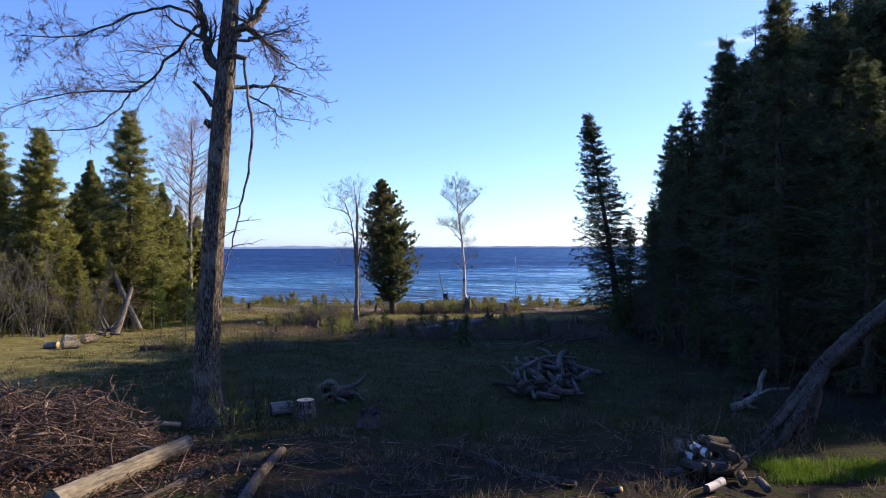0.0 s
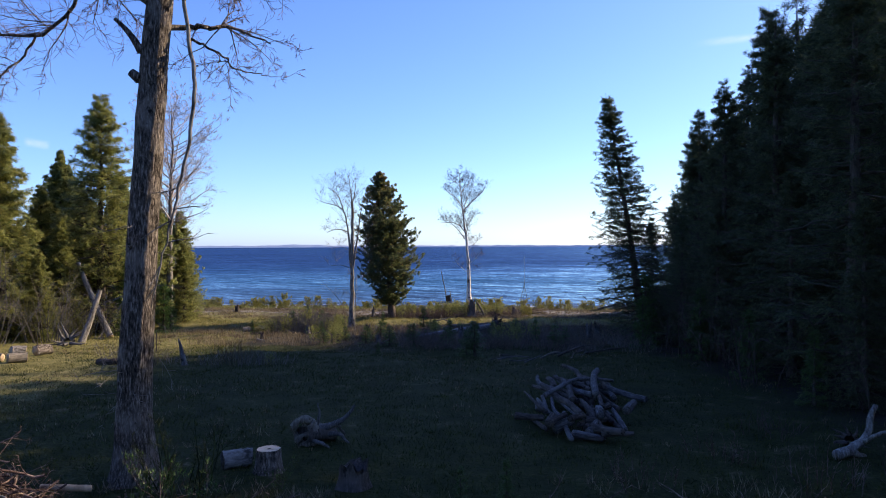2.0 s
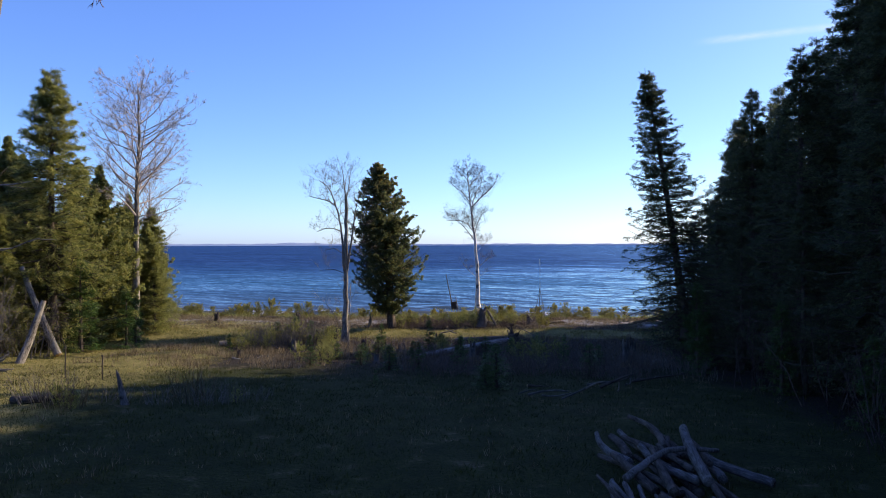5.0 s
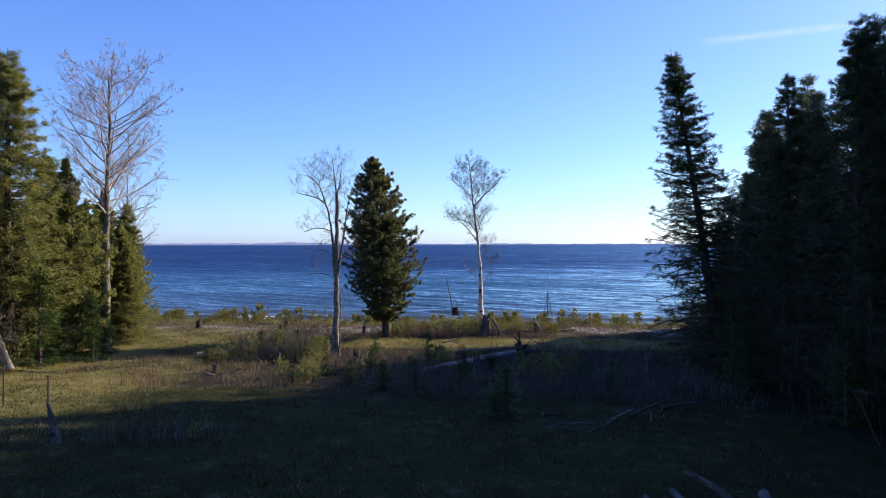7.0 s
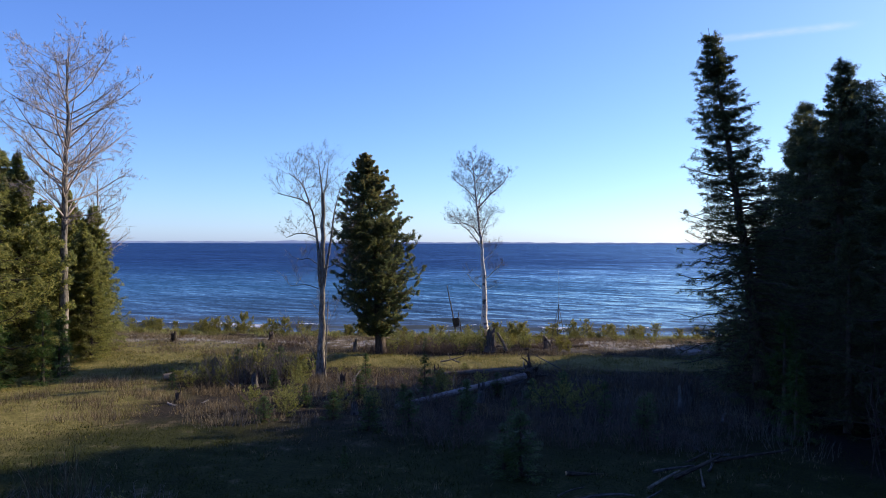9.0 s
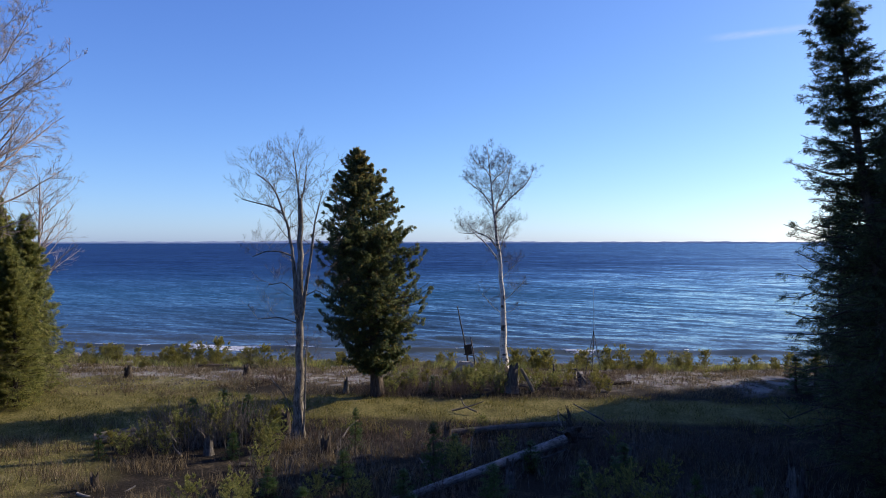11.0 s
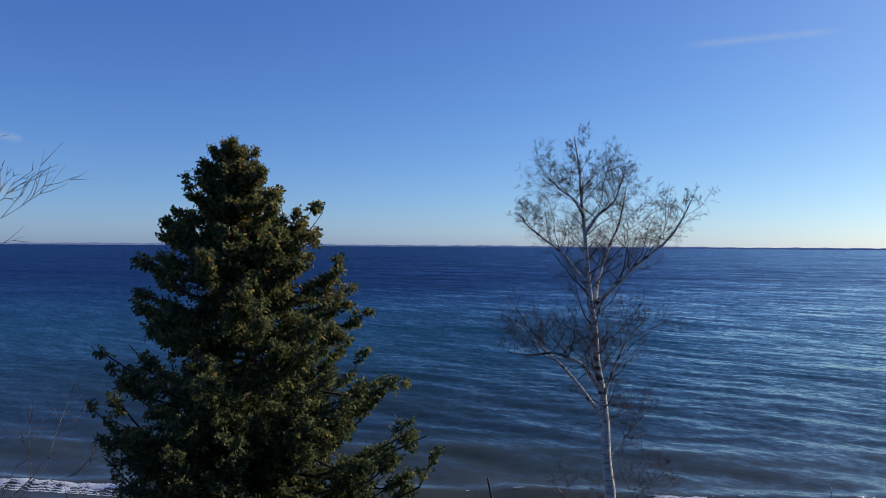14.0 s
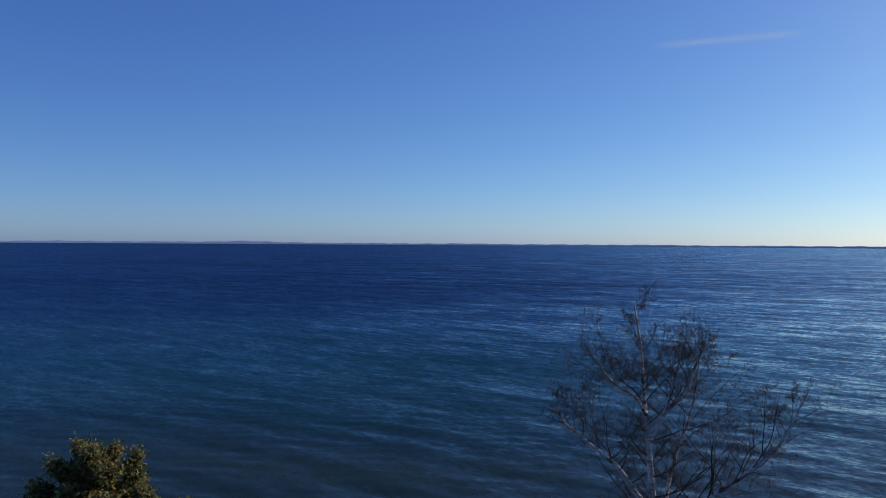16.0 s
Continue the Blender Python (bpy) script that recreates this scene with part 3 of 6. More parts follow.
def bare_tree(name, rng, at, trunk, radius, label, group="", limbs=24, low=0.4, reach=2.0, elev=(30, 60), levels=None, bark=BARK, twig=TWIG,
              stems=(), limb_bark=None, stem_reach=0.55, top_r=0.02, up=0.25, wob=0.13, sides=10, fine=0.0042, stout=1.0, trunk_top=None, thin=0.5, crown=(0.8, 1.0, 0.88, 0.62)):
    """A leafless tree: trunk line(s) relative to `at`, limbs, branches and twigs."""
    root = thing(name, at, label, "tree", group)
    levels = levels or [(7, (25, 60), 0.5, 0.2), (6, (25, 65), 0.5, 0.15), (4, (20, 60), 0.5, 0.2)]
    limb_geo, twig_geo = Geo(), Geo()
    lines = [(trunk, radius, limbs, low)] + list(stems)
    for j, (points, r, count, start) in enumerate(lines):
        axis = roughen(rng, spline(points, 18), r * 0.12)
        radii = np.linspace(r, (trunk_top or top_r) if j == 0 else top_r, 18) * (1 + 0.25 * np.exp(-np.arange(18) / 1.3) * (j == 0))
        g = Geo()
        ridged_trunk(g, axis, radii, sides, rng, 0.05, 0.35 if j == 0 else 0)
        part("trunk" if j == 0 else "stem", g, bark, root, smooth=True)
        h = np.linspace(start, 0.99, count) + rng.uniform(-0.015, 0.015, count)
        p, rad = on_axis(axis, radii, h)
        az = np.arange(count) * 2.39996 + rng.uniform(-0.6, 0.6, count)
        e = np.radians(rng.uniform(elev[0], elev[1], count) + 15 * (h - start))
        d = np.stack([np.cos(az) * np.cos(e), np.sin(az) * np.cos(e), np.sin(e)], 1)
        rel = (h - start) / max(1 - start, 0.01)
        length = reach * (stem_reach if j else 1.0) * np.interp(rel, [0, 0.3, 0.7, 1], crown) * rng.uniform(0.65, 1.2, count)
        P = grow(rng, p, d, length, 8, wob * 0.7, up)
        R = stout * np.minimum(rad * 0.5, 0.01 + 0.011 * length)[:, None] * np.linspace(1, 0.22, 8)[None]
        limb_geo.tubes(P, R, 5)
        ramify(rng, limb_geo, twig_geo, P, length, R, levels, wob, up * 0.6, fine, thin=thin)
    tagged(part("limb", limb_geo, limb_bark or bark, root), kind="stuff")
    tagged(part("branchwork", twig_geo, twig, root), kind="stuff")
    return root


def thicket(name, rng, at, height, spread, stems, label, group="", material=BRUSH, levels=None):
    """A leafless shrub of many thin stems."""
    root = thing(name, at, label, "shrub", group)
    a = rng.uniform(0, 2 * math.pi, stems)
    rr = spread * 0.35 * np.sqrt(rng.uniform(0, 1, stems))
    p = np.stack([np.cos(a) * rr, np.sin(a) * rr, np.full(stems, -0.05)], 1)
    d = unit(np.stack([np.cos(a) * 0.45 * rng.uniform(0, 1, stems), np.sin(a) * 0.45 * rng.uniform(0, 1, stems), np.ones(stems)], 1))
    length = height * rng.uniform(0.5, 1.1, stems)
    P = grow(rng, p, d, length, 6, 0.11, 0.05)
    R = (0.006 + 0.006 * length)[:, None] * np.linspace(1, 0.3, 6)[None]
    g, tw = Geo(), Geo()
    g.tubes(P, R, 3)
    ramify(rng, tw, tw, P, length, R, levels or [(6, (20, 55), 0.35, 0.25), (4, (20, 60), 0.5, 0.2)], 0.15, 0.12, slim=True)
    tagged(part("brushwood", g, material, root), kind="stuff")
    tagged(part("fine_growth", tw, material, root), kind="stuff")
    return root


# ---- timber ----
def log_thing(name, rng, a, b, r0, r1, label, group="", bark=BARK, cut=CUT_WOOD, sides=12, bend=0.03, category="log"):
    """A lying or leaning log with two sawn or broken ends."""
    a, b = np.array(a, float), np.array(b, float)
    k = 9
    t = np.linspace(0, 1, k)[:, None]
    size = np.linalg.norm(b - a)
    axis = UP * size * t
    axis = axis + np.sin(math.pi * t) * rng.normal(0, size * bend, 3) * (1, 1, 0) + rng.normal(0, 0.03 * r0, (k, 3)) * (t > 0) * (t < 1)
    g = Geo()
    ridged_trunk(g, axis, np.linspace(r0, r1, k), sides, rng, 0.09)
    root = whole(name, g, bark, label, category, (0, 0, 0), group, smooth=True)
    root.matrix_basis = Matrix.Translation(a) @ Vector(b - a).to_track_quat("Z", "Y").to_matrix().to_4x4()
    for end, r, sign in ((0, r0, -1), (k - 1, r1, 1)):
        c = Geo()
        way = unit(axis[1] - axis[0] if end == 0 else axis[-1] - axis[-2])
        c.tubes(np.stack([axis[end] - way * sign * 0.01, axis[end] + way * sign * 0.006]), np.array((r * 0.97, r * 0.93)), sides, caps=True)
        part("cut_end", c, cut, root)
    return root


def stump(name, rng, at, r, h, label, group="", bark=BARK, cut=CUT_WOOD, ragged=0.0, lean=(0, 0)):
    """A stump with flared foot; ragged: how far its broken top rises and falls."""
    k, sides = 7, 16
    t = np.linspace(0, 1, k)
    axis = np.stack([lean[0] * t, lean[1] * t, h * t - 0.06], 1)
    g = Geo()
    ridged_trunk(g, axis, r * (1 + 0.35 * (1 - t) ** 3), sides, rng, 0.08, 0.15)
    v = g.v[0].reshape(k, sides, 3)
    if ragged:
        v[-1, :, 2] += rng.uniform(-ragged, ragged, sides) * h
        v[-2, :, 2] += rng.uniform(-ragged, ragged, sides) * h * 0.3
    root = whole(name, g, bark, label, "stump", at, group, smooth=not ragged)
    c = Geo()
    rim = v[-1] * (0.98, 0.98, 1)
    mid = rim.mean(0) - (0, 0, 0.12 * h if ragged else 0)
    i = np.arange(sides)
    c.add(np.concatenate([rim, mid[None]]), np.stack([i, np.roll(i, -1), np.full(sides, sides)], 1))
    part("top", c, cut, root)
    return root


def root_wad(name, rng, at, size, way, label, roots=14, body=0.5, material=DRIFTWOOD, group=""):
    """An upturned stump: a short butt and twisting roots."""
    root = thing(name, at, label, "stump", group)
    way = unit(np.array(way, float))
    g = Geo()
    axis = np.stack([-way * size * body * s for s in np.linspace(0, 1, 6)])
    ridged_trunk(g, axis, size * np.linspace(0.42, 0.24, 6), 12, rng, 0.16)
    part("butt", g, material, root, smooth=True)
    a = np.arange(roots) * 2 * math.pi / roots + rng.uniform(-0.2, 0.2, roots)
    u = unit(np.cross(way, (0.3, 0.2, 1.0)))
    w = np.cross(way, u)
    ring = np.cos(a)[:, None] * u + np.sin(a)[:, None] * w
    d = unit(ring + way * rng.uniform(-0.2, 0.7, roots)[:, None])
    length = size * rng.uniform(0.6, 1.3, roots)
    P = grow(rng, ring * size * 0.25, d, length, 8, 0.22, 0.0)
    P[..., 2] = np.maximum(P[..., 2], -0.15 * size)
    for line, L in zip(P, length):
        c = Geo()
        c.tubes(line[None], (0.12 * size * np.array([1, 0.85, 0.7, 0.55, 0.42, 0.3, 0.2, 0.1]))[None], 6)
        part("root", c, material, root, smooth=True)
    fine = Geo()
    ramify(rng, fine, fine, P, length, taper(np.full(roots, 0.05 * size), 8), [(4, (25, 70), 0.4, 0.3)], 0.2, 0)
    tagged(part("rootlets", fine, material, root), kind="stuff")
    return root


def grass_field(name, rng, places, length, width, material, label, lean=0.35, per=6, spread=0.06):
    """Tufts of blades rooted at places (n, 2)."""
    p = np.repeat(places, per, 0) + rng.normal(0, spread, (len(places) * per, 2))
    n = len(p)
    base = np.column_stack([p, gz(p[:, 0], p[:, 1]) - 0.01])
    d = unit(np.column_stack([rng.normal(0, lean, (n, 2)), np.ones(n)]))
    side = unit(np.cross(d, rng.normal(0, 1, (n, 3))))
    size = length * rng.uniform(0.5, 1.25, n) * np.repeat(rng.uniform(0.7, 1.2, len(places)), per)
    g = Geo()
    tip = base + d * size[:, None]
    v = np.stack([base - side * width / 2, base + side * width / 2, tip], 1)
    g.add(v, np.arange(3 * n).reshape(-1, 3))
    return whole(name, g, material, label, "grass", kind="stuff")


def clumps(rng, count, x, y, patch=0.5, cut=0.5):
    """Places in a rectangle, gathered in patches."""
    q = np.column_stack([rng.uniform(*x, count * 4), rng.uniform(*y, count * 4)])
    v = np.sin(q[:, 0] * patch * 2.1 + 1.3 * np.sin(q[:, 1] * patch * 1.7)) * np.sin(q[:, 1] * patch * 2.6 + 1.1 * np.sin(q[:, 0] * patch)) * 0.5 + 0.5
    return q[v + rng.uniform(-0.3, 0.3, len(q)) > cut][:count]


# ---- the large structure ----
def ground_sheet():
    xs = np.concatenate([[-900, -500, -260, -140, -90, -60, -45, -36], np.arange(-30, 30.1, 0.5), [36, 45, 60, 90, 140, 260, 500, 900]])
    ys = np.concatenate([[-900, -400, -180, -90, -45, -20, -8], np.arange(0, 64.1, 0.5), [70, 80, 100, 140, 220, 300]])
    X, Y = np.meshgrid(xs, ys)
    g = Geo()
    i = np.arange(X.size).reshape(X.shape)
    g.add(np.stack([X, Y, gz(X, Y)], -1), np.stack([i[:-1, :-1], i[:-1, 1:], i[1:, 1:], i[1:, :-1]], -1).reshape(-1, 4))
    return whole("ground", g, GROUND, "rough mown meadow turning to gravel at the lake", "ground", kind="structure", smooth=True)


WATER_Z = -0.5


def wave_height(x, y):
    """Swell that runs in to the shore, steeper near it."""
    s = y + 0.08 * np.clip(x, -30, 12)
    z = 0.036 * np.sin(1.3 * y + 0.95 * x + 0.9 * np.sin(0.11 * x + 0.3 * y)) + 0.028 * np.sin(2.0 * y + 1.5 * x + 1.4 * np.sin(0.27 * x - 0.4 * y))
    z = z + 0.014 * np.sin(3.7 * y + 1.5 * x + 1.8 * np.sin(0.5 * x - 0.3 * y)) + 0.008 * np.sin(5.2 * y + 1.1 * x + 2 * np.sin(0.8 * x))
    crest = 61.7 + 0.35 * np.sin(0.16 * x) + 0.2 * np.sin(0.43 * x + 1)
    z = z + 0.2 * np.exp(-((s - crest) / np.where(s < crest, 0.35, 0.8)) ** 2)
    z = z + 0.09 * np.exp(-((s - crest - 5.2 - 0.5 * np.sin(0.12 * x + 2)) / 1.0) ** 2)
    return z * np.clip((s - 57.2) / 3, 0.12, 1)


def lake():
    xs = np.concatenate([[-4600, -2500, -1200, -500, -240, -120], np.arange(-70, 70.1, 0.8), [120, 240, 500, 1200, 2500, 4600]])
    ys = np.concatenate([np.arange(55, 112, 0.26), [114, 120, 130, 140, 155, 170, 200, 260, 380, 600, 1000, 1700, 2800, 4400]])
    X, Y = np.meshgrid(xs, ys)
    Z = WATER_Z + wave_height(X, Y) * (np.abs(X) < 71) * np.clip((112 - Y) / 45, 0, 1)
    g = Geo()
    i = np.arange(X.size).reshape(X.shape)
    g.add(np.stack([X, Y, Z], -1), np.stack([i[:-1, :-1], i[:-1, 1:], i[1:, 1:], i[1:, :-1]], -1).reshape(-1, 4))
    return whole("water", g, WATER, "deep blue lake with small wind waves", "lake", kind="structure", smooth=True)


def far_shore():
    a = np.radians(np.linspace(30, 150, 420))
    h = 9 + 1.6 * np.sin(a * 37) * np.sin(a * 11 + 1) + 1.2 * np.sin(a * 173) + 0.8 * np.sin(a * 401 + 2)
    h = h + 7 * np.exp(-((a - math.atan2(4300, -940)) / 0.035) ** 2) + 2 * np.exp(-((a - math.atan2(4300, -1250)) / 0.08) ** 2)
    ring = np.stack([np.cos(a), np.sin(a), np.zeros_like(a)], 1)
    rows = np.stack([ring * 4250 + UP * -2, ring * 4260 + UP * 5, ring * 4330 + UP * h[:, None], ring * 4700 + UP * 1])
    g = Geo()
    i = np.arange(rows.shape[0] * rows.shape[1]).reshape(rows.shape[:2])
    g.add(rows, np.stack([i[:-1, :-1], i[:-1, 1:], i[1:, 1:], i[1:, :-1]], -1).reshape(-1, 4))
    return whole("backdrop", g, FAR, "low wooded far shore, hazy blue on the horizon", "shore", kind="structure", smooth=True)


ground_sheet()
lake()
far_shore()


def contrail(az, el, width, height, tilt):
    g = Geo()
    u = np.linspace(-0.5, 0.5, 9)
    v = np.stack([np.stack([u * width, np.full(9, 0.0), np.full(9, -height / 2)], 1), np.stack([u * width, np.full(9, 0.0), np.full(9, height / 2)], 1)])
    i = np.arange(18).reshape(2, 9)
    g.add(v, np.stack([i[0, :-1], i[0, 1:], i[1, 1:], i[1, :-1]], -1))
    ob = whole("cloud", g, CLOUD, "thin white streak of ice cloud", "cloud", kind="structure")
    a, e = radians(az), radians(el)
    ob.matrix_basis = pose(4200 * math.sin(a) * math.cos(e), 4200 * math.cos(a) * math.cos(e), 4200 * math.sin(e), 0, -tilt, -az)


contrail(24.6, 15.05, 830, 60, 0.0)
contrail(-30.2, 7.3, 130, 60, -8.0)
contrail(-31.6, 3.4, 300, 110, 12.0)

# ---- the big leafless tree by the brush pile ----
rng = np.random.default_rng(7)
TREE = (-4.27, 12.7, 1.2)
big = thing("bare_tree", TREE, "tall leafless hardwood with furrowed grey bark standing in the meadow", "tree")
axis = spline([(0, 0, -0.15), (-0.02, 0, 1.1), (0.03, 0, 2.2), (0.13, 0, 3.5), (0.22, 0, 4.8), (0.31, 0, 6.1), (0.4, 0, 7.2), (0.5, 0, 8.4), (0.62, 0.1, 9.8), (0.8, 0.2, 11.2), (0.9, 0.3, 12.6)], 34)
axis = roughen(rng, axis, 0.008)
radii = np.interp(axis[:, 2], [0, 0.35, 1.2, 3, 6, 7.4, 9, 12.6], [0.34, 0.28, 0.24, 0.215, 0.192, 0.18, 0.13, 0.03])
g = Geo()
dense = spline(axis, 150)
fat = np.interp(dense[:, 2], axis[:, 2], radii)
g.tubes(dense, fat, 56)
ring = g.v[0].reshape(150, 56, 3)
aa, zz = np.meshgrid(np.arange(56) * 2 * math.pi / 56, dense[:, 2])
furrow = np.abs(np.sin(9 * aa + 1.6 * np.sin(1.9 * zz) + 0.8 * np.sin(5.3 * zz + 2 * aa))) ** 0.6 + 0.5 * np.abs(np.sin(14 * aa - 2.3 * np.sin(1.3 * zz + 1))) ** 0.6
plates = rng.normal(0, 0.013, aa.shape) + 0.02 * np.sin(3 * aa + 1.1)
foot = 0.25 * np.exp(-np.clip(zz, 0, None) / 0.3) * (1 + 0.6 * np.sin(5 * aa + 0.5))
g.v[0] = (dense[:, None] + (ring - dense[:, None]) * (0.94 + 0.06 * furrow + plates + foot)[..., None]).reshape(-1, 3)
part("trunk", g, BARK, big, smooth=True)
limb_geo, twig_geo = Geo(), Geo()


def limb(points, r, levels=((12, (25, 70), 0.4, 0.12), (8, (25, 65), 0.55, 0.12), (5, (20, 60), 0.6, 0.15))):
    """A limb of the big tree through a few places in the world."""
    line = roughen(rng, spline(points, 22) - np.array(TREE), 0.042)
    R = r * np.linspace(1, 0.2, 22)
    limb_geo.tubes(line, R, 8)
    size = np.linalg.norm(np.diff(line, axis=0), axis=1).sum()
    ramify(rng, limb_geo, twig_geo, line[None], np.array([size]), R[None], list(levels), 0.22, 0.08)


limb([(-4.0, 12.7, 8.27), (-4.2, 12.6, 8.6), (-4.29, 12.4, 9.3), (-4.42, 12.3, 9.84), (-4.6, 12.2, 10.5)], 0.11)
limb([(-4.28, 12.6, 9.17), (-4.72, 12.5, 9.46), (-5.44, 12.3, 9.28), (-6.41, 11.9, 8.67), (-7.5, 11.5, 8.58)], 0.033, ((22, (20, 70), 0.36, 0.08), (9, (25, 65), 0.55, 0.12), (6, (20, 60), 0.6, 0.15)))
limb([(-4.25, 12.6, 9.12), (-4.62, 12.8, 9.13), (-5.13, 13.0, 8.49), (-5.84, 13.2, 7.91), (-6.8, 13.3, 7.97), (-7.62, 13.4, 7.91), (-8.9, 13.6, 7.65)], 0.036, ((26, (20, 70), 0.3, 0.12), (9, (25, 65), 0.55, 0.12), (6, (20, 60), 0.6, 0.15)))
limb([(-6.0, 13.2, 7.93), (-6.35, 13.3, 7.55), (-6.9, 13.4, 7.2), (-7.6, 13.4, 7.15), (-8.6, 13.5, 7.25)], 0.02)
limb([(-3.74, 12.7, 8.92), (-3.41, 12.8, 9.16), (-3.2, 12.9, 9.52), (-2.7, 13.1, 10.6)], 0.1)
limb([(-3.71, 12.7, 8.8), (-3.2, 12.53, 8.82), (-2.69, 12.37, 8.9), (-2.28, 12.2, 9.05)], 0.038)
limb([(-3.87, 12.7, 7.89), (-3.45, 12.9, 7.94), (-2.94, 13.1, 8.02), (-2.4, 13.3, 7.8)], 0.05, ((12, (25, 65), 0.5, 0.25), (7, (25, 60), 0.5, 0.15), (5, (20, 60), 0.5, 0.2)))
limb([(-3.45, 12.8, 7.74), (-3.15, 12.97, 7.6), (-2.94, 13.2, 7.38), (-2.4, 13.5, 7.34)], 0.022, ((10, (20, 60), 0.4, 0.3), (6, (25, 60), 0.5, 0.15), (5, (20, 60), 0.5, 0.2)))
limb([(-3.69, 12.6, 9.31), (-3.2, 12.47, 8.95), (-2.9, 12.25, 8.59), (-2.54, 12.02, 8.27), (-2.1, 11.8, 7.95)], 0.035)
limb([(-4.25, 12.6, 8.78), (-4.48, 12.6, 8.83), (-4.55, 12.5, 8.61), (-4.37, 12.4, 8.36), (-4.28, 12.4, 8.1)], 0.02)
limb([(-3.82, 12.7, 9.68), (-4.09, 13.15, 10.29), (-4.64, 13.6, 10.9)], 0.07)
limb([(-3.74, 12.7, 9.84), (-3.32, 12.3, 10.52), (-3.1, 11.9, 11.3)], 0.07)
part("limb", limb_geo, BARK, big, smooth=True)
tagged(part("branchwork", twig_geo, RED_TWIG, big), kind="stuff")
for points, r0, r1 in (([(-4.12, 12.6, 7.5), (-4.2, 12.6, 7.66), (-4.38, 12.6, 7.88), (-4.5, 12.6, 7.98)], 0.06, 0.025), ([(-3.95, 12.6, 8.42), (-3.7, 12.55, 8.48), (-3.44, 12.55, 8.42)], 0.07, 0.05),
                       ([(-4.14, 12.6, 7.1), (-4.26, 12.58, 7.2)], 0.08, 0.06)):
    g = Geo()
    g.tubes(spline(points, 7) - np.array(TREE), np.linspace(r0, r1, 7), 8, caps=True)
    part("stub", g, BARK, big, "broken branch stub", smooth=True)
g = Geo()
vine = roughen(rng, spline([(-3.47, 12.55, 8.46), (-3.46, 12.55, 8.0), (-3.39, 12.55, 7.66), (-3.32, 12.55, 7.2), (-3.34, 12.55, 6.7), (-3.43, 12.55, 6.0), (-3.65, 12.55, 5.15), (-3.8, 12.55, 4.5), (-3.95, 12.5, 3.75)], 30), 0.012) - np.array(TREE)
g.tubes(vine, np.interp(np.linspace(0, 1, 30), [0, 0.3, 0.7, 1], [0.028, 0.03, 0.018, 0.006]), 7)
branchlets = grow(rng, vine[[18, 20, 21, 23, 25, 27]], unit(np.array([(-0.8, 0, -0.5), (1, 0, 0.2), (-0.9, -0.2, -0.6), (1, 0.2, 0.1), (-0.6, 0, -0.8), (-0.7, 0.1, -0.6)])), np.array([0.6, 0.5, 0.7, 0.6, 0.5, 0.5]), 7, 0.15, 0)
g.tubes(branchlets, taper(np.full(6, 0.012), 7), 5)
ramify(rng, g, g, branchlets, np.full(6, 0.6), taper(np.full(6, 0.01), 7), [(4, (20, 50), 0.5, 0.3)], 0.15, 0)
part("hanging_branch", g, GREY_BARK, big, "dead branch hanging from a stub")
g = Geo()
p, rad = on_axis(axis, radii, rng.uniform(0.1, 0.32, 26))
a = rng.uniform(0, 6.28, 26)
d = unit(np.stack([np.cos(a), np.sin(a), rng.uniform(-0.7, 0.1, 26)], 1))
sprout = grow(rng, p + d * rad[:, None] * 0.9 * (1, 1, 0), d, rng.uniform(0.25, 0.7, 26), 6, 0.2, -0.3)
g.tubes(sprout, taper(np.full(26, 0.006), 6), 3)
ramify(rng, g, g, sprout, np.full(26, 0.4), taper(np.full(26, 0.005), 6), [(4, (20, 60), 0.6, 0.2)], 0.2, -0.1)
tagged(part("fine_growth", g, GREY_BARK, big, "thin dead sprouts on the lower trunk"), kind="stuff")

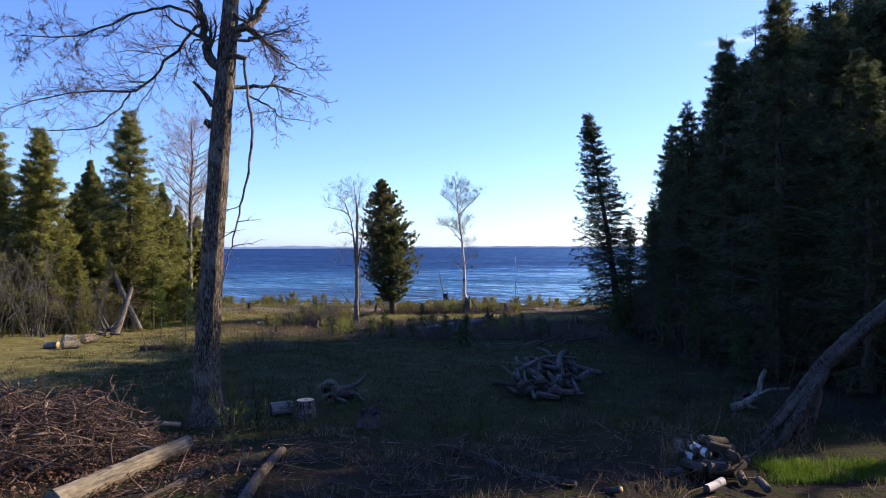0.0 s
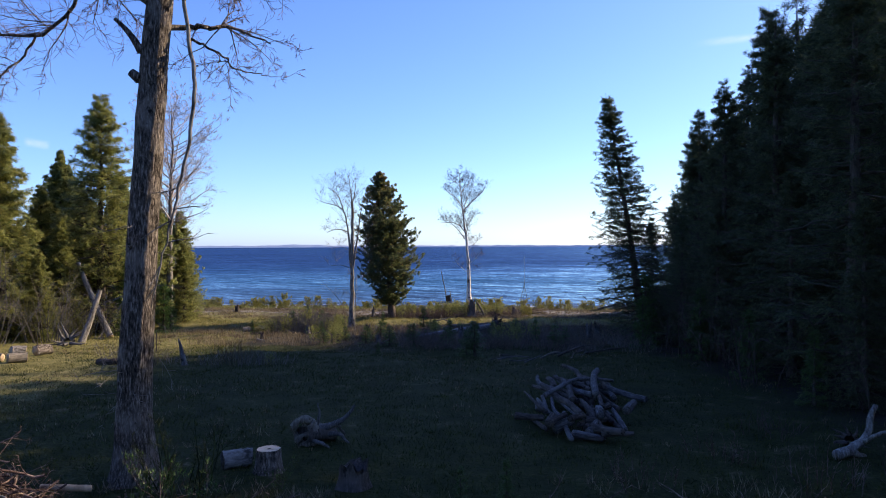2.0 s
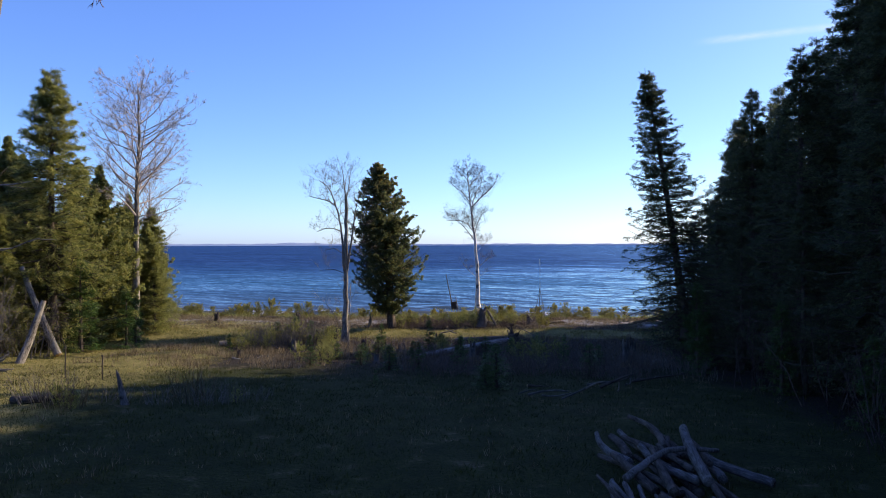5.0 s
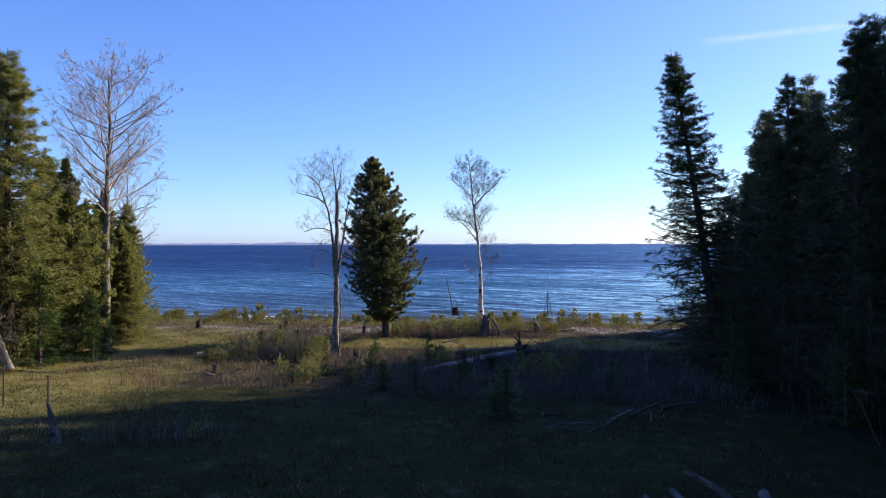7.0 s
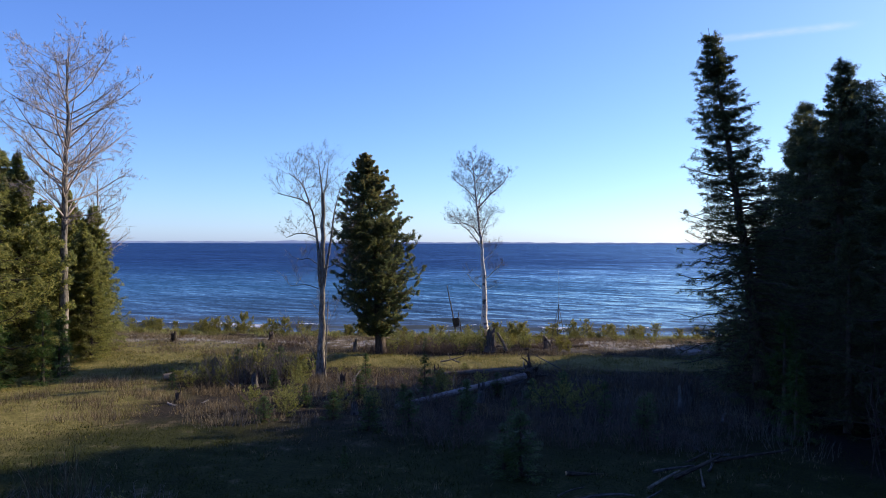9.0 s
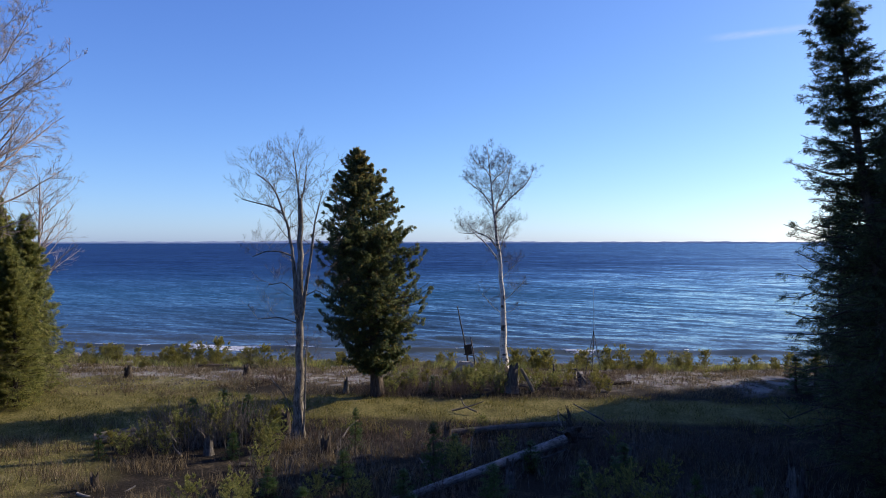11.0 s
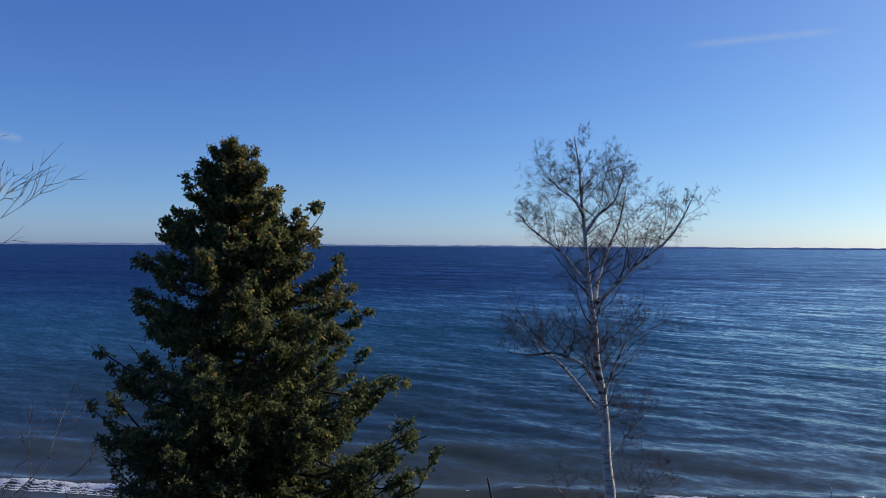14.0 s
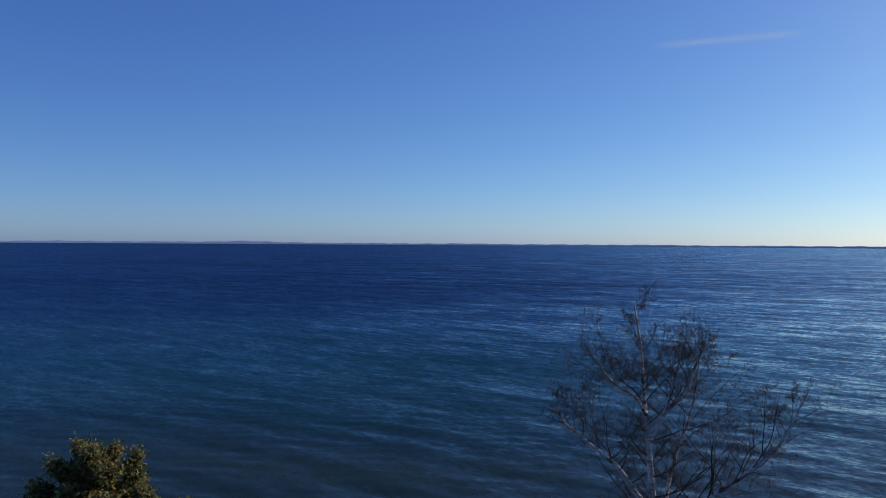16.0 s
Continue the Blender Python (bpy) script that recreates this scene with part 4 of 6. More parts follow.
# ---- birch, bare maple and cedar at the lake ----
bare_tree("birch_tree", np.random.default_rng(21), (1.7, 49.9, 0.5), [(0, 0, -0.1), (-0.02, 0, 2.6), (-0.12, 0, 3.9), (-0.22, 0, 4.7), (-0.35, 0, 6.0), (-0.5, 0, 7.2), (-0.56, 0, 8.1), (-0.64, 0, 8.8), (-0.74, 0, 9.45)], 0.14,
          "slender leafless white birch beside the shore", limbs=48, low=0.48, reach=1.05, elev=(20, 55), crown=(1.0, 1.0, 0.68, 0.3), bark=BIRCH, twig=DARK_TWIG, limb_bark=DARK_TWIG, stem_reach=1.1,
          levels=[(8, (30, 65), 0.56, 0.12), (6, (30, 70), 0.54, 0.12), (5, (25, 70), 0.58, 0.12)], wob=0.22, up=0.25, fine=0.0017, stout=0.6, thin=0.38,
          stems=[([(-0.42, 0, 6.45), (0.01, -0.15, 6.95), (0.37, -0.25, 7.3), (0.75, -0.35, 7.6), (1.0, -0.4, 7.95), (1.15, -0.4, 8.3)], 0.05, 20, 0.2),
                 ([(-0.36, 0, 6.5), (-0.26, 0.2, 7.0), (-0.04, 0.4, 7.5), (0.2, 0.5, 7.95), (0.34, 0.6, 8.6)], 0.036, 16, 0.25),
                 ([(-0.5, 0, 6.85), (-0.88, 0.15, 7.4), (-1.25, 0.25, 7.7), (-1.5, 0.3, 7.88), (-1.65, 0.3, 8.1)], 0.038, 17, 0.25),
                 ([(-0.56, 0, 8.05), (-0.77, -0.2, 8.34), (-1.05, -0.35, 8.5), (-1.25, -0.4, 8.7)], 0.026, 12, 0.2), ([(-0.55, 0, 7.75), (-0.28, 0.1, 8.1), (0.02, 0.2, 8.3), (0.2, 0.25, 8.8)], 0.036, 14, 0.2),
                 ([(-0.28, 0, 5.1), (-0.63, -0.2, 5.55), (-1.11, -0.35, 5.75), (-1.5, -0.4, 5.7), (-1.9, -0.4, 5.75)], 0.045, 13, 0.35), ([(-0.2, 0, 4.55), (-0.75, 0.2, 5.3), (-1.19, 0.35, 5.7), (-1.67, 0.45, 6.15)], 0.04, 13, 0.35),
                 ([(-0.2, 0, 4.9), (-0.06, -0.2, 5.5), (0.12, -0.35, 6.0), (0.4, -0.4, 6.3)], 0.03, 10, 0.3), ([(-0.1, 0, 3.84), (0.26, 0.2, 4.2), (0.65, 0.3, 4.6)], 0.018, 6, 0.35),
                 ([(-0.04, 0, 2.9), (0.36, -0.2, 3.27), (0.78, -0.35, 3.75)], 0.018, 7, 0.3), ([(-0.05, 0, 2.35), (-0.5, 0.2, 2.7), (-0.9, 0.3, 3.2)], 0.016, 6, 0.3), ([(-0.06, 0, 2.4), (0.3, 0, 2.5), (0.45, 0, 2.6)], 0.012, 4, 0.3)], top_r=0.009)
bare_tree("bare_maple", np.random.default_rng(33), (-5.05, 41.4, 0.05), [(0, 0, -0.1), (0.05, 0, 1.8), (0.06, 0, 3.5), (0.09, 0, 5.0), (0.08, 0, 6.2), (0.07, 0, 7.1)], 0.135,
          "leafless young maple with several grey stems", limbs=14, low=0.4, reach=0.75, stem_reach=1.5, elev=(5, 55), bark=GREY_BARK, twig=TWIG, top_r=0.012, trunk_top=0.07, fine=0.0022,
          levels=[(6, (20, 45), 0.6, 0.15), (5, (18, 42), 0.65, 0.2), (2, (15, 40), 0.75, 0.25)], wob=0.1, thin=0.42, stout=0.75,
          stems=[([(0.0, 0, 3.5), (-0.08, 0, 4.8), (-0.18, 0.05, 5.65), (-0.3, 0.1, 6.4), (-0.46, 0.1, 6.7), (-0.87, 0.1, 6.9), (-1.29, 0.1, 6.98), (-1.7, 0.1, 7.1)], 0.075, 17, 0.5), ([(0.12, 0, 3.5), (0.25, -0.1, 4.4), (0.41, -0.15, 5.2), (0.49, -0.15, 6.05), (0.62, -0.2, 6.7), (0.8, -0.2, 7.3)], 0.065, 12, 0.55),
                 ([(0.06, 0, 7.0), (0.0, 0, 7.6), (-0.06, 0, 8.1), (-0.12, 0, 8.5)], 0.03, 13, 0.1), ([(0.08, 0.02, 6.9), (0.2, 0.1, 7.5), (0.25, 0.15, 8.1)], 0.026, 11, 0.1), ([(-0.42, 0.1, 6.6), (-0.6, 0, 7.2), (-0.75, -0.1, 7.5), (-1.2, -0.2, 7.85)], 0.035, 15, 0.3),
                 ([(-0.16, 0, 5.4), (-0.5, -0.15, 5.54), (-0.87, -0.25, 5.54), (-1.25, -0.3, 5.38)], 0.028, 8, 0.35), ([(-0.05, 0.05, 4.3), (-0.5, 0.3, 4.6), (-1.0, 0.5, 4.5)], 0.02, 6, 0.4), ([(0.2, 0, 4.2), (0.6, -0.2, 4.4), (1.0, -0.35, 4.2)], 0.018, 5, 0.4),
                 ([(0.0, 0, 3.4), (-0.5, -0.2, 3.6), (-1.1, -0.3, 3.55)], 0.018, 5, 0.4), ([(0.18, -0.1, -0.1), (0.25, -0.1, 1.5), (0.3, -0.15, 2.9)], 0.035, 9, 0.3), ([(-0.05, 0, 0.3), (-0.35, -0.15, 1.3), (-0.8, -0.3, 1.9)], 0.016, 5, 0.4)], up=0.4)
conifer("cedar_tree", np.random.default_rng(5), (-3.2, 46.3, 0.35), 9.4, 2.1, "dense dark green cedar with a bare foot near the shore", leaf=CEDAR_LEAF, style="cedar",
        lean=(-0.75, 0), bare=0.1, boughs=430, twigs=12, sprays=6, fans=13, blade=0.055, trunk_r=0.17, fill=0.3, ragged=0.42,
        outline=((0, 0.1), (0.1, 0.3), (0.17, 0.66), (0.27, 0.9), (0.38, 0.96), (0.5, 0.88), (0.66, 0.76), (0.75, 0.66), (0.83, 0.5), (0.9, 0.27), (0.96, 0.14), (1.0, 0.05)))

# ---- trees of the forest edge towards the sun ----
def row_of(kind, places, first):
    """Copies of a few built trees, turned and sized one by one."""
    for j, (x, y, h) in enumerate(p[:3] for p in places):
        turn = (137.5 * j + 40 * x) % 360
        src = first[j % len(first)]
        k = h / src["tall"]
        m = pose(x, y, float(gz(x, y)) - 0.05, 0, 0, turn) @ Matrix.Diagonal((k * kind, k * kind, k, 1))
        ob = copy_thing(src, m)
        ob.scale = (k * kind, k * kind, k)


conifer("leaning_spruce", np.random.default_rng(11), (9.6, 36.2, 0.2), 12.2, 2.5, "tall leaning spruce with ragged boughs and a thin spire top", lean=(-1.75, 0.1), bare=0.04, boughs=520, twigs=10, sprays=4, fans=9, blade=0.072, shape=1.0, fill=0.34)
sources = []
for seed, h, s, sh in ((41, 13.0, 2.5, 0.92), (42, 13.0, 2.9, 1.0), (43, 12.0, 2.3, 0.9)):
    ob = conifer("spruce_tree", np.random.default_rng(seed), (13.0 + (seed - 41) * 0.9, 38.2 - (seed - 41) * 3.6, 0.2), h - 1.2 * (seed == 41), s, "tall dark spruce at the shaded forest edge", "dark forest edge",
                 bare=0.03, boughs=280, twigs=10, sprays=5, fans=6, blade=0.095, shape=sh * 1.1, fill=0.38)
    ob["tall"] = h - 1.2 * (seed == 41)
    sources.append(ob)
back = []
for seed, h, s in ((44, 13.0, 2.9), (45, 14.0, 3.0)):
    ob = conifer("spruce_tree", np.random.default_rng(seed), (18.6, 27.0 + 6 * (seed - 44), 0.6), h, s, "tall dark spruce deep in the forest, most added for shade", "dark forest edge", bare=0.03, boughs=130, twigs=9, sprays=4, fans=5, blade=0.2)
    ob["tall"] = h
    back.append(ob)
# visible edge trees, plus hidden ones added and sized to shade the ground
spruces_shading_clearing = [(10.8, 16.0, 8.5), (13.2, 16.3, 8.5), (17.0, 9.6, 8.5), (18.5, 17.5, 12.0), (9.5, 18.0, 5.0), (11.8, 18.2, 9.6), (15.5, 4.5, 15.0), (13.0, 1.0, 14.0), (18.5, 6.5, 16.0), (13.0, 9.4, 12.0), (14.6, 10.2, 6.5), (12.9, 6.8, 12.0), (13.8, 4.0, 12.0), (15.2, 9.0, 9.0), (15.6, 7.8, 14.0), (20.0, 18.8, 14.5), (13.4, 15.0, 6.0), (14.0, 12.7, 4.8), (13.8, 10.9, 5.0)]
spruces_by_meadow = [(11.0, 25.5, 12.0), (13.4, 26.5, 13.5), (10.6, 20.3, 12.3), (13.0, 21.5, 12.0), (16.4, 28.2, 16.0), (16.6, 22.5, 13.5), (16.8, 26.0, 15.5), (15.4, 19.6, 10.8), (9.9, 27.6, 6.0), (10.2, 22.8, 6.5), (12.4, 23.8, 11.0), (12.3, 28.4, 9.5), (20.0, 20.6, 13.0), (20.4, 23.6, 14.5), (20.2, 26.6, 17.0), (17.6, 24.6, 16.0), (17.4, 20.6, 13.0), (20.4, 29.6, 18.0)]
spruces_by_weeds = [(11.3, 30.6, 11.3), (12.9, 30.2, 14.2), (15.6, 33.5, 16.0), (17.6, 37.0, 14.0), (12.2, 34.3, 9.0), (16.2, 31.6, 16.5), (10.4, 33.0, 6.0), (14.8, 35.6, 11.0), (19.6, 38.6, 17.0), (19.0, 35.8, 16.5), (20.2, 32.2, 17.5), (20.5, 35.2, 18.0), (20.8, 37.8, 18.0)]
spruces_by_shore = [(15.2, 40.5, 11.5), (13.2, 42.6, 7.5), (17.5, 44.5, 10.0), (14.6, 43.4, 11.0), (17.0, 45.2, 12.5), (18.2, 41.0, 15.0), (21.0, 42.0, 18.0), (11.0, 39.6, 6.5), (16.2, 42.2, 12.0), (19.5, 44.4, 15.0), (20.6, 40.2, 17.5), (15.6, 46.2, 11.5), (16.6, 47.7, 12.0), (17.6, 49.0, 7.5), (18.8, 48.2, 14.0), (15.2, 49.2, 8.2), (16.4, 50.0, 9.0), (17.8, 50.4, 9.5), (19.6, 50.8, 11.0), (21.5, 51.5, 12.0), (15.0, 44.6, 11.5), (21.0, 40.8, 18.5)]
spruces = spruces_shading_clearing + spruces_by_meadow + spruces_by_weeds + spruces_by_shore
row_of(1.0, [p for p in spruces if p[0] < 14.9 and p[1] > 14.5], sources)
row_of(1.0, [p for p in spruces if not (p[0] < 14.9 and p[1] > 14.5)], back)
# coarse spruces added mostly out of view, to cut off sun and sky
plain = conifer("spruce_tree", np.random.default_rng(47), (11.0, -5.0, 1.4), 15.0, 2.8, "tall dark spruce added mostly out of view to block light", "clearing edge", bare=0.04, boughs=70, twigs=6, sprays=3, fans=3, blade=0.4)
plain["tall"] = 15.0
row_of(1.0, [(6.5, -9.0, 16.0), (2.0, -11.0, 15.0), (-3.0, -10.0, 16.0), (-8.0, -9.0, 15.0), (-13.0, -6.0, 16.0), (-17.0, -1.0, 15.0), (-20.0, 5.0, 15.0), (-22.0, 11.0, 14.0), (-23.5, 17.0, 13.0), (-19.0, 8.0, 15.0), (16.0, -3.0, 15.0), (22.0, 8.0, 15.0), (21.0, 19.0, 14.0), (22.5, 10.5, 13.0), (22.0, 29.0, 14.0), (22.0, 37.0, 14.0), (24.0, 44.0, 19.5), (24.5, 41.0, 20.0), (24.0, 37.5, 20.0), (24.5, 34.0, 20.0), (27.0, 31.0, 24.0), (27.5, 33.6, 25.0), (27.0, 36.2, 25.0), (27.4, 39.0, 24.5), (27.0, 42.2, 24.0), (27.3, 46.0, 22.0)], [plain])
small = conifer("young_spruce", np.random.default_rng(51), (10.5, 13.4, 1.1), 3.4, 0.85, "young spruce with a pale leader at the forest edge", "young spruces", leaf=YOUNG_LEAF, boughs=55, twigs=7, sprays=3, fans=5, blade=0.1)
small["tall"] = 3.4
row_of(1.0, [(1.5, 32.0, 1.1), (0.35, 34.2, 1.3), (-0.9, 36.8, 1.7), (4.2, 34.0, 1.3), (-2.3, 28.8, 0.6), (-3.2, 40.4, 1.3), (8.3, 31.5, 2.4), (9.2, 27.4, 2.8), (8.9, 22.6, 2.2), (9.0, 33.6, 3.4),
             (8.6, 18.4, 1.9), (1.1, 11.6, 0.75), (0.5, 11.8, 0.6), (-14.6, 39.4, 2.9), (-15.9, 37.9, 4.4), (-17.0, 40.2, 4.0), (-15.4, 42.2, 2.6), (-9.9, 39.2, 0.9), (-16.4, 39.6, 3.2), (-14.9, 41.0, 2.4)], [small])
row_of(1.8, [(1.28, 28.4, 1.45), (1.0, 28.9, 1.1), (-2.2, 32.5, 1.0), (-1.2, 33.2, 1.1), (-3.4, 34.2, 0.9), (0.4, 35.2, 1.2), (-5.2, 33.6, 0.8), (4.8, 32.2, 1.2), (12.3, 46.9, 1.5), (13.4, 47.6, 1.7), (14.6, 48.2, 1.8), (15.6, 47.6, 2.2), (13.6, 46.2, 1.8), (12.9, 45.4, 1.6), (14.4, 46.6, 2.0), (16.6, 48.6, 2.0), (-1.5, 35.5, 0.9), (0.2, 33.0, 1.0), (-3.0, 36.8, 1.0), (2.4, 36.0, 1.0), (3.6, 37.2, 1.1), (-4.6, 36.2, 0.8), (1.5, 38.2, 0.9), (-0.4, 38.8, 0.9), (5.6, 34.5, 0.9), (-6.3, 39.2, 0.8), (-8.4, 42.0, 1.2), (-7.6, 42.4, 1.4), (-6.9, 42.7, 1.2), (0.6, 47.4, 0.7), (-1.2, 47.2, 0.7)], [small])
for j, (x, y, h) in enumerate(((10.1, 30.0, 3.2), (9.3, 25.0, 3.0), (8.8, 28.5, 2.4), (8.3, 20.8, 2.0), (9.6, 17.2, 2.6), (9.9, 39.2, 3.0), (11.4, 41.5, 3.0))):
    thicket("bare_shrub", np.random.default_rng(60 + j), (x, y, float(gz(x, y))), h, 2.2, 9, "tangled leafless shrub under the dark spruces", "forest edge shrubs", DARK_TWIG)

# ---- trees on the sunny side ----
cedars = []
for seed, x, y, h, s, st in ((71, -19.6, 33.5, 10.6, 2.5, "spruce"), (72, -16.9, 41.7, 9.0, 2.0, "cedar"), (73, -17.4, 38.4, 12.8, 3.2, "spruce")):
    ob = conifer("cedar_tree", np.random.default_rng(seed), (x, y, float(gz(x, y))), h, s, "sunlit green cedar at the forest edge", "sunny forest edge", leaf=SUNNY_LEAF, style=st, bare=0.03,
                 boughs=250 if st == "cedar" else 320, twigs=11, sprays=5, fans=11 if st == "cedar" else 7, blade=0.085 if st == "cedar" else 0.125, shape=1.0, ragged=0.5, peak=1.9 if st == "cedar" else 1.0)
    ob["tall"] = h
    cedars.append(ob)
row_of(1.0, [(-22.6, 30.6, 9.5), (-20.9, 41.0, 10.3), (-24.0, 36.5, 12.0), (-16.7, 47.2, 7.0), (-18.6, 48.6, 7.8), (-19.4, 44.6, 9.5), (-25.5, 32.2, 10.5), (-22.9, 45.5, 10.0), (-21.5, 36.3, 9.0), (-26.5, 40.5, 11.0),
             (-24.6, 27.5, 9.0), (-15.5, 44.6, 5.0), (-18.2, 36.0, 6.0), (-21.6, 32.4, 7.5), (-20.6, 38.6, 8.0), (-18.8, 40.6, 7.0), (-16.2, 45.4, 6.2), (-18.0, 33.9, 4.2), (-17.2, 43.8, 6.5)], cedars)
bare_tree("bare_tree", np.random.default_rng(81), (-15.6, 42.4, 0.05), [(0, 0, -0.1), (0.1, 0, 3), (0.2, -0.1, 6), (0.3, -0.2, 8.0), (0.4, -0.2, 10.0), (0.35, -0.2, 12.4)], 0.2,
          "tall leafless hardwood with a rounded pinkish crown", limbs=62, low=0.47, reach=3.1, elev=(10, 52), wob=0.13, fine=0.0055, thin=0.45, levels=[(8, (28, 60), 0.45, 0.2), (6, (25, 60), 0.5, 0.15), (6, (25, 60), 0.5, 0.15)], bark=GREY_BARK, limb_bark=PINK_TWIG, twig=PINK_TWIG, top_r=0.03, up=0.38)
bare_tree("bare_tree", np.random.default_rng(83), (-18.6, 51.2, 0.5), [(0, 0, -0.1), (0.05, 0, 3), (0.1, 0, 5.5), (0.15, 0, 8.2)], 0.12, "leafless pale tree behind the cedars by the shore", limbs=34, low=0.4, reach=2.3, elev=(20, 60),
          fine=0.005, levels=[(7, (20, 50), 0.5, 0.2), (5, (20, 50), 0.5, 0.2)], bark=PINK_TWIG, limb_bark=PINK_TWIG, twig=PINK_TWIG, top_r=0.02, up=0.3)
for j, (x, y, h) in enumerate(((-19.6, 29.6, 4.2), (-18.4, 31.0, 3.8), (-21.2, 28.4, 4.5), (-17.3, 33.2, 3.0), (-16.6, 35.2, 2.2), (-22.8, 27.0, 4.5))):
    thicket("bare_shrub", np.random.default_rng(90 + j), (x, y, float(gz(x, y))), h, 2.4, 30, "brown leafless shrub in front of the cedars", "sunny side shrubs", WEED)
rng = np.random.default_rng(101)
log_thing("leaning_pole", rng, (-15.6, 35.6, 0.45), (-17.6, 36.5, 3.9), 0.15, 0.11, "bare grey trunk leaning against the cedars", bark=GREY_BARK, bend=0.01)
log_thing("leaning_pole", rng, (-15.95, 33.5, 0.3), (-15.5, 34.4, 2.7), 0.16, 0.1, "pale grey trunk leaning into the cedars", bark=GREY_BARK, bend=0.02)

# ---- wood lying in the meadow ----
def gp(x, y, up=0.0):
    return (x, y, float(gz(x, y)) + up)


log_thing("cut_log", rng, gp(-3.87, 10.5, 0.12), gp(-4.7, 7.9, 0.12), 0.14, 0.16, "pale barkless log lying in front of the brush pile", bark=PALE_WOOD, cut=PALE_WOOD, bend=0.02)
log_thing("cut_log", rng, gp(-2.25, 10.4, 0.02), gp(-2.2, 7.4, 0.02), 0.07, 0.09, "mossy dark log half sunk in dead grass", bark=ROTTEN)
log_thing("cut_log", rng, gp(-3.2, 9.3, 0.02), gp(-3.9, 6.7, 0.02), 0.07, 0.09, "dark rotting log among the brush", bark=ROTTEN, cut=ROTTEN)
log_thing("cut_log", rng, gp(-5.1, 11.7, 0.22), gp(-4.5, 11.85, 0.14), 0.045, 0.045, "short peeled pole beside the brush pile", bark=CUT_WOOD)
log_thing("cut_log", rng, gp(0.55, 10.7, 0.08), gp(2.3, 8.6, 0.07), 0.065, 0.05, "dark fallen branch wood in the shade", bark=ROTTEN, cut=DRIFTWOOD, bend=0.07)
log_thing("cut_log", rng, gp(1.5, 9.4, 0.08), gp(2.9, 8.4, 0.1), 0.06, 0.045, "dark crooked branch in the shade", bark=ROTTEN, bend=0.08)
sawn = stump("cut_stump", rng, gp(-2.37, 12.95), 0.18, 0.4, "sawn round with a pale top standing on the grass", cut=FRESH_CUT)
g = Geo()
g.tubes(np.array([(0.01, -0.02, 0.3), (0.01, -0.02, 0.345)]), np.array([0.03, 0.026]), 8, caps=True)
part("heart", g, ROTTEN, sawn, "small dark rotten heart")
stump("rotten_stump", rng, gp(-1.02, 12.4), 0.2, 0.38, "broken dark stump in the shaded grass", bark=ROTTEN, cut=ROTTEN, ragged=0.35)
log_thing("cut_log", rng, gp(-3.15, 13.2, 0.12), gp(-2.75, 13.4, 0.12), 0.15, 0.14, "short grey log beside the sawn round", bark=GREY_BARK, cut=ROTTEN)
hollow = thing("hollow_stump", gp(-2.15, 14.5), "gnarled hollow grey stump with a horn-like root", "stump")
a = np.linspace(0, 2 * math.pi, 25)
for cx, cz, rx, rz, r in ((0, 0.25, 0.17, 0.22, 0.06), (0.03, 0.05, 0.13, 0.14, 0.05), (0.06, 0.4, 0.09, 0.07, 0.035)):
    g = Geo()
    ring = np.stack([cx + rx * np.cos(a) * (1 + 0.12 * np.sin(3 * a + cx * 9)), 0.04 * np.sin(2 * a), cz + rz * np.sin(a) * (1 + 0.1 * np.sin(4 * a))], 1)
    g.tubes(ring, r * (1 + 0.3 * np.sin(5 * a + 1)), 8)
    part("rim", g, PALE_WOOD, hollow, "pale worn rim", smooth=True)
g = Geo()
ridged_trunk(g, spline([(0.02, 0.04, 0.2), (0.25, 0.15, 0.2), (0.5, 0.25, 0.12)], 8), np.linspace(0.2, 0.1, 8), 12, rng, 0.18)
g.tubes(np.array([(0.02, 0.03, 0.2), (0.02, 0.05, 0.2)]), np.array([0.17, 0.1]), 10, caps=True)
part("butt", g, ROTTEN, hollow, "dark rotten heart", smooth=True)
for pts, r in (([(0.15, 0.1, 0.25), (0.45, 0.1, 0.32), (0.7, 0.1, 0.45), (0.86, 0.1, 0.68)], 0.08), ([(0.2, 0.1, 0.3), (0.26, 0.1, 0.5), (0.22, 0.1, 0.72)], 0.035), ([(0.3, 0.15, 0.15), (0.6, 0.05, 0.2), (0.8, 0.0, 0.02)], 0.06), ([(0.1, 0.0, 0.1), (0.35, -0.2, 0.1), (0.55, -0.3, -0.02)], 0.05), ([(0.3, 0.2, 0.2), (0.5, 0.5, 0.25), (0.6, 0.7, 0.0)], 0.06)):
    g = Geo()
    g.tubes(roughen(rng, spline(pts, 9), 0.01), r * np.linspace(1, 0.25, 9), 8)
    part("root", g, DRIFTWOOD, hollow, smooth=True)
g = Geo()
ridged_trunk(g, spline([(0.12, 0, -0.08), (0.06, 0, 0.25), (-0.02, 0, 0.6), (-0.09, 0, 0.86)], 9), np.array((0.15, 0.1, 0.08, 0.075, 0.07, 0.06, 0.05, 0.035, 0.008)), 10, rng, 0.2)
whole("broken_stump", g, DRIFTWOOD, "slender weathered stump splintered to a point", "stump", gp(-8.25, 25.0))
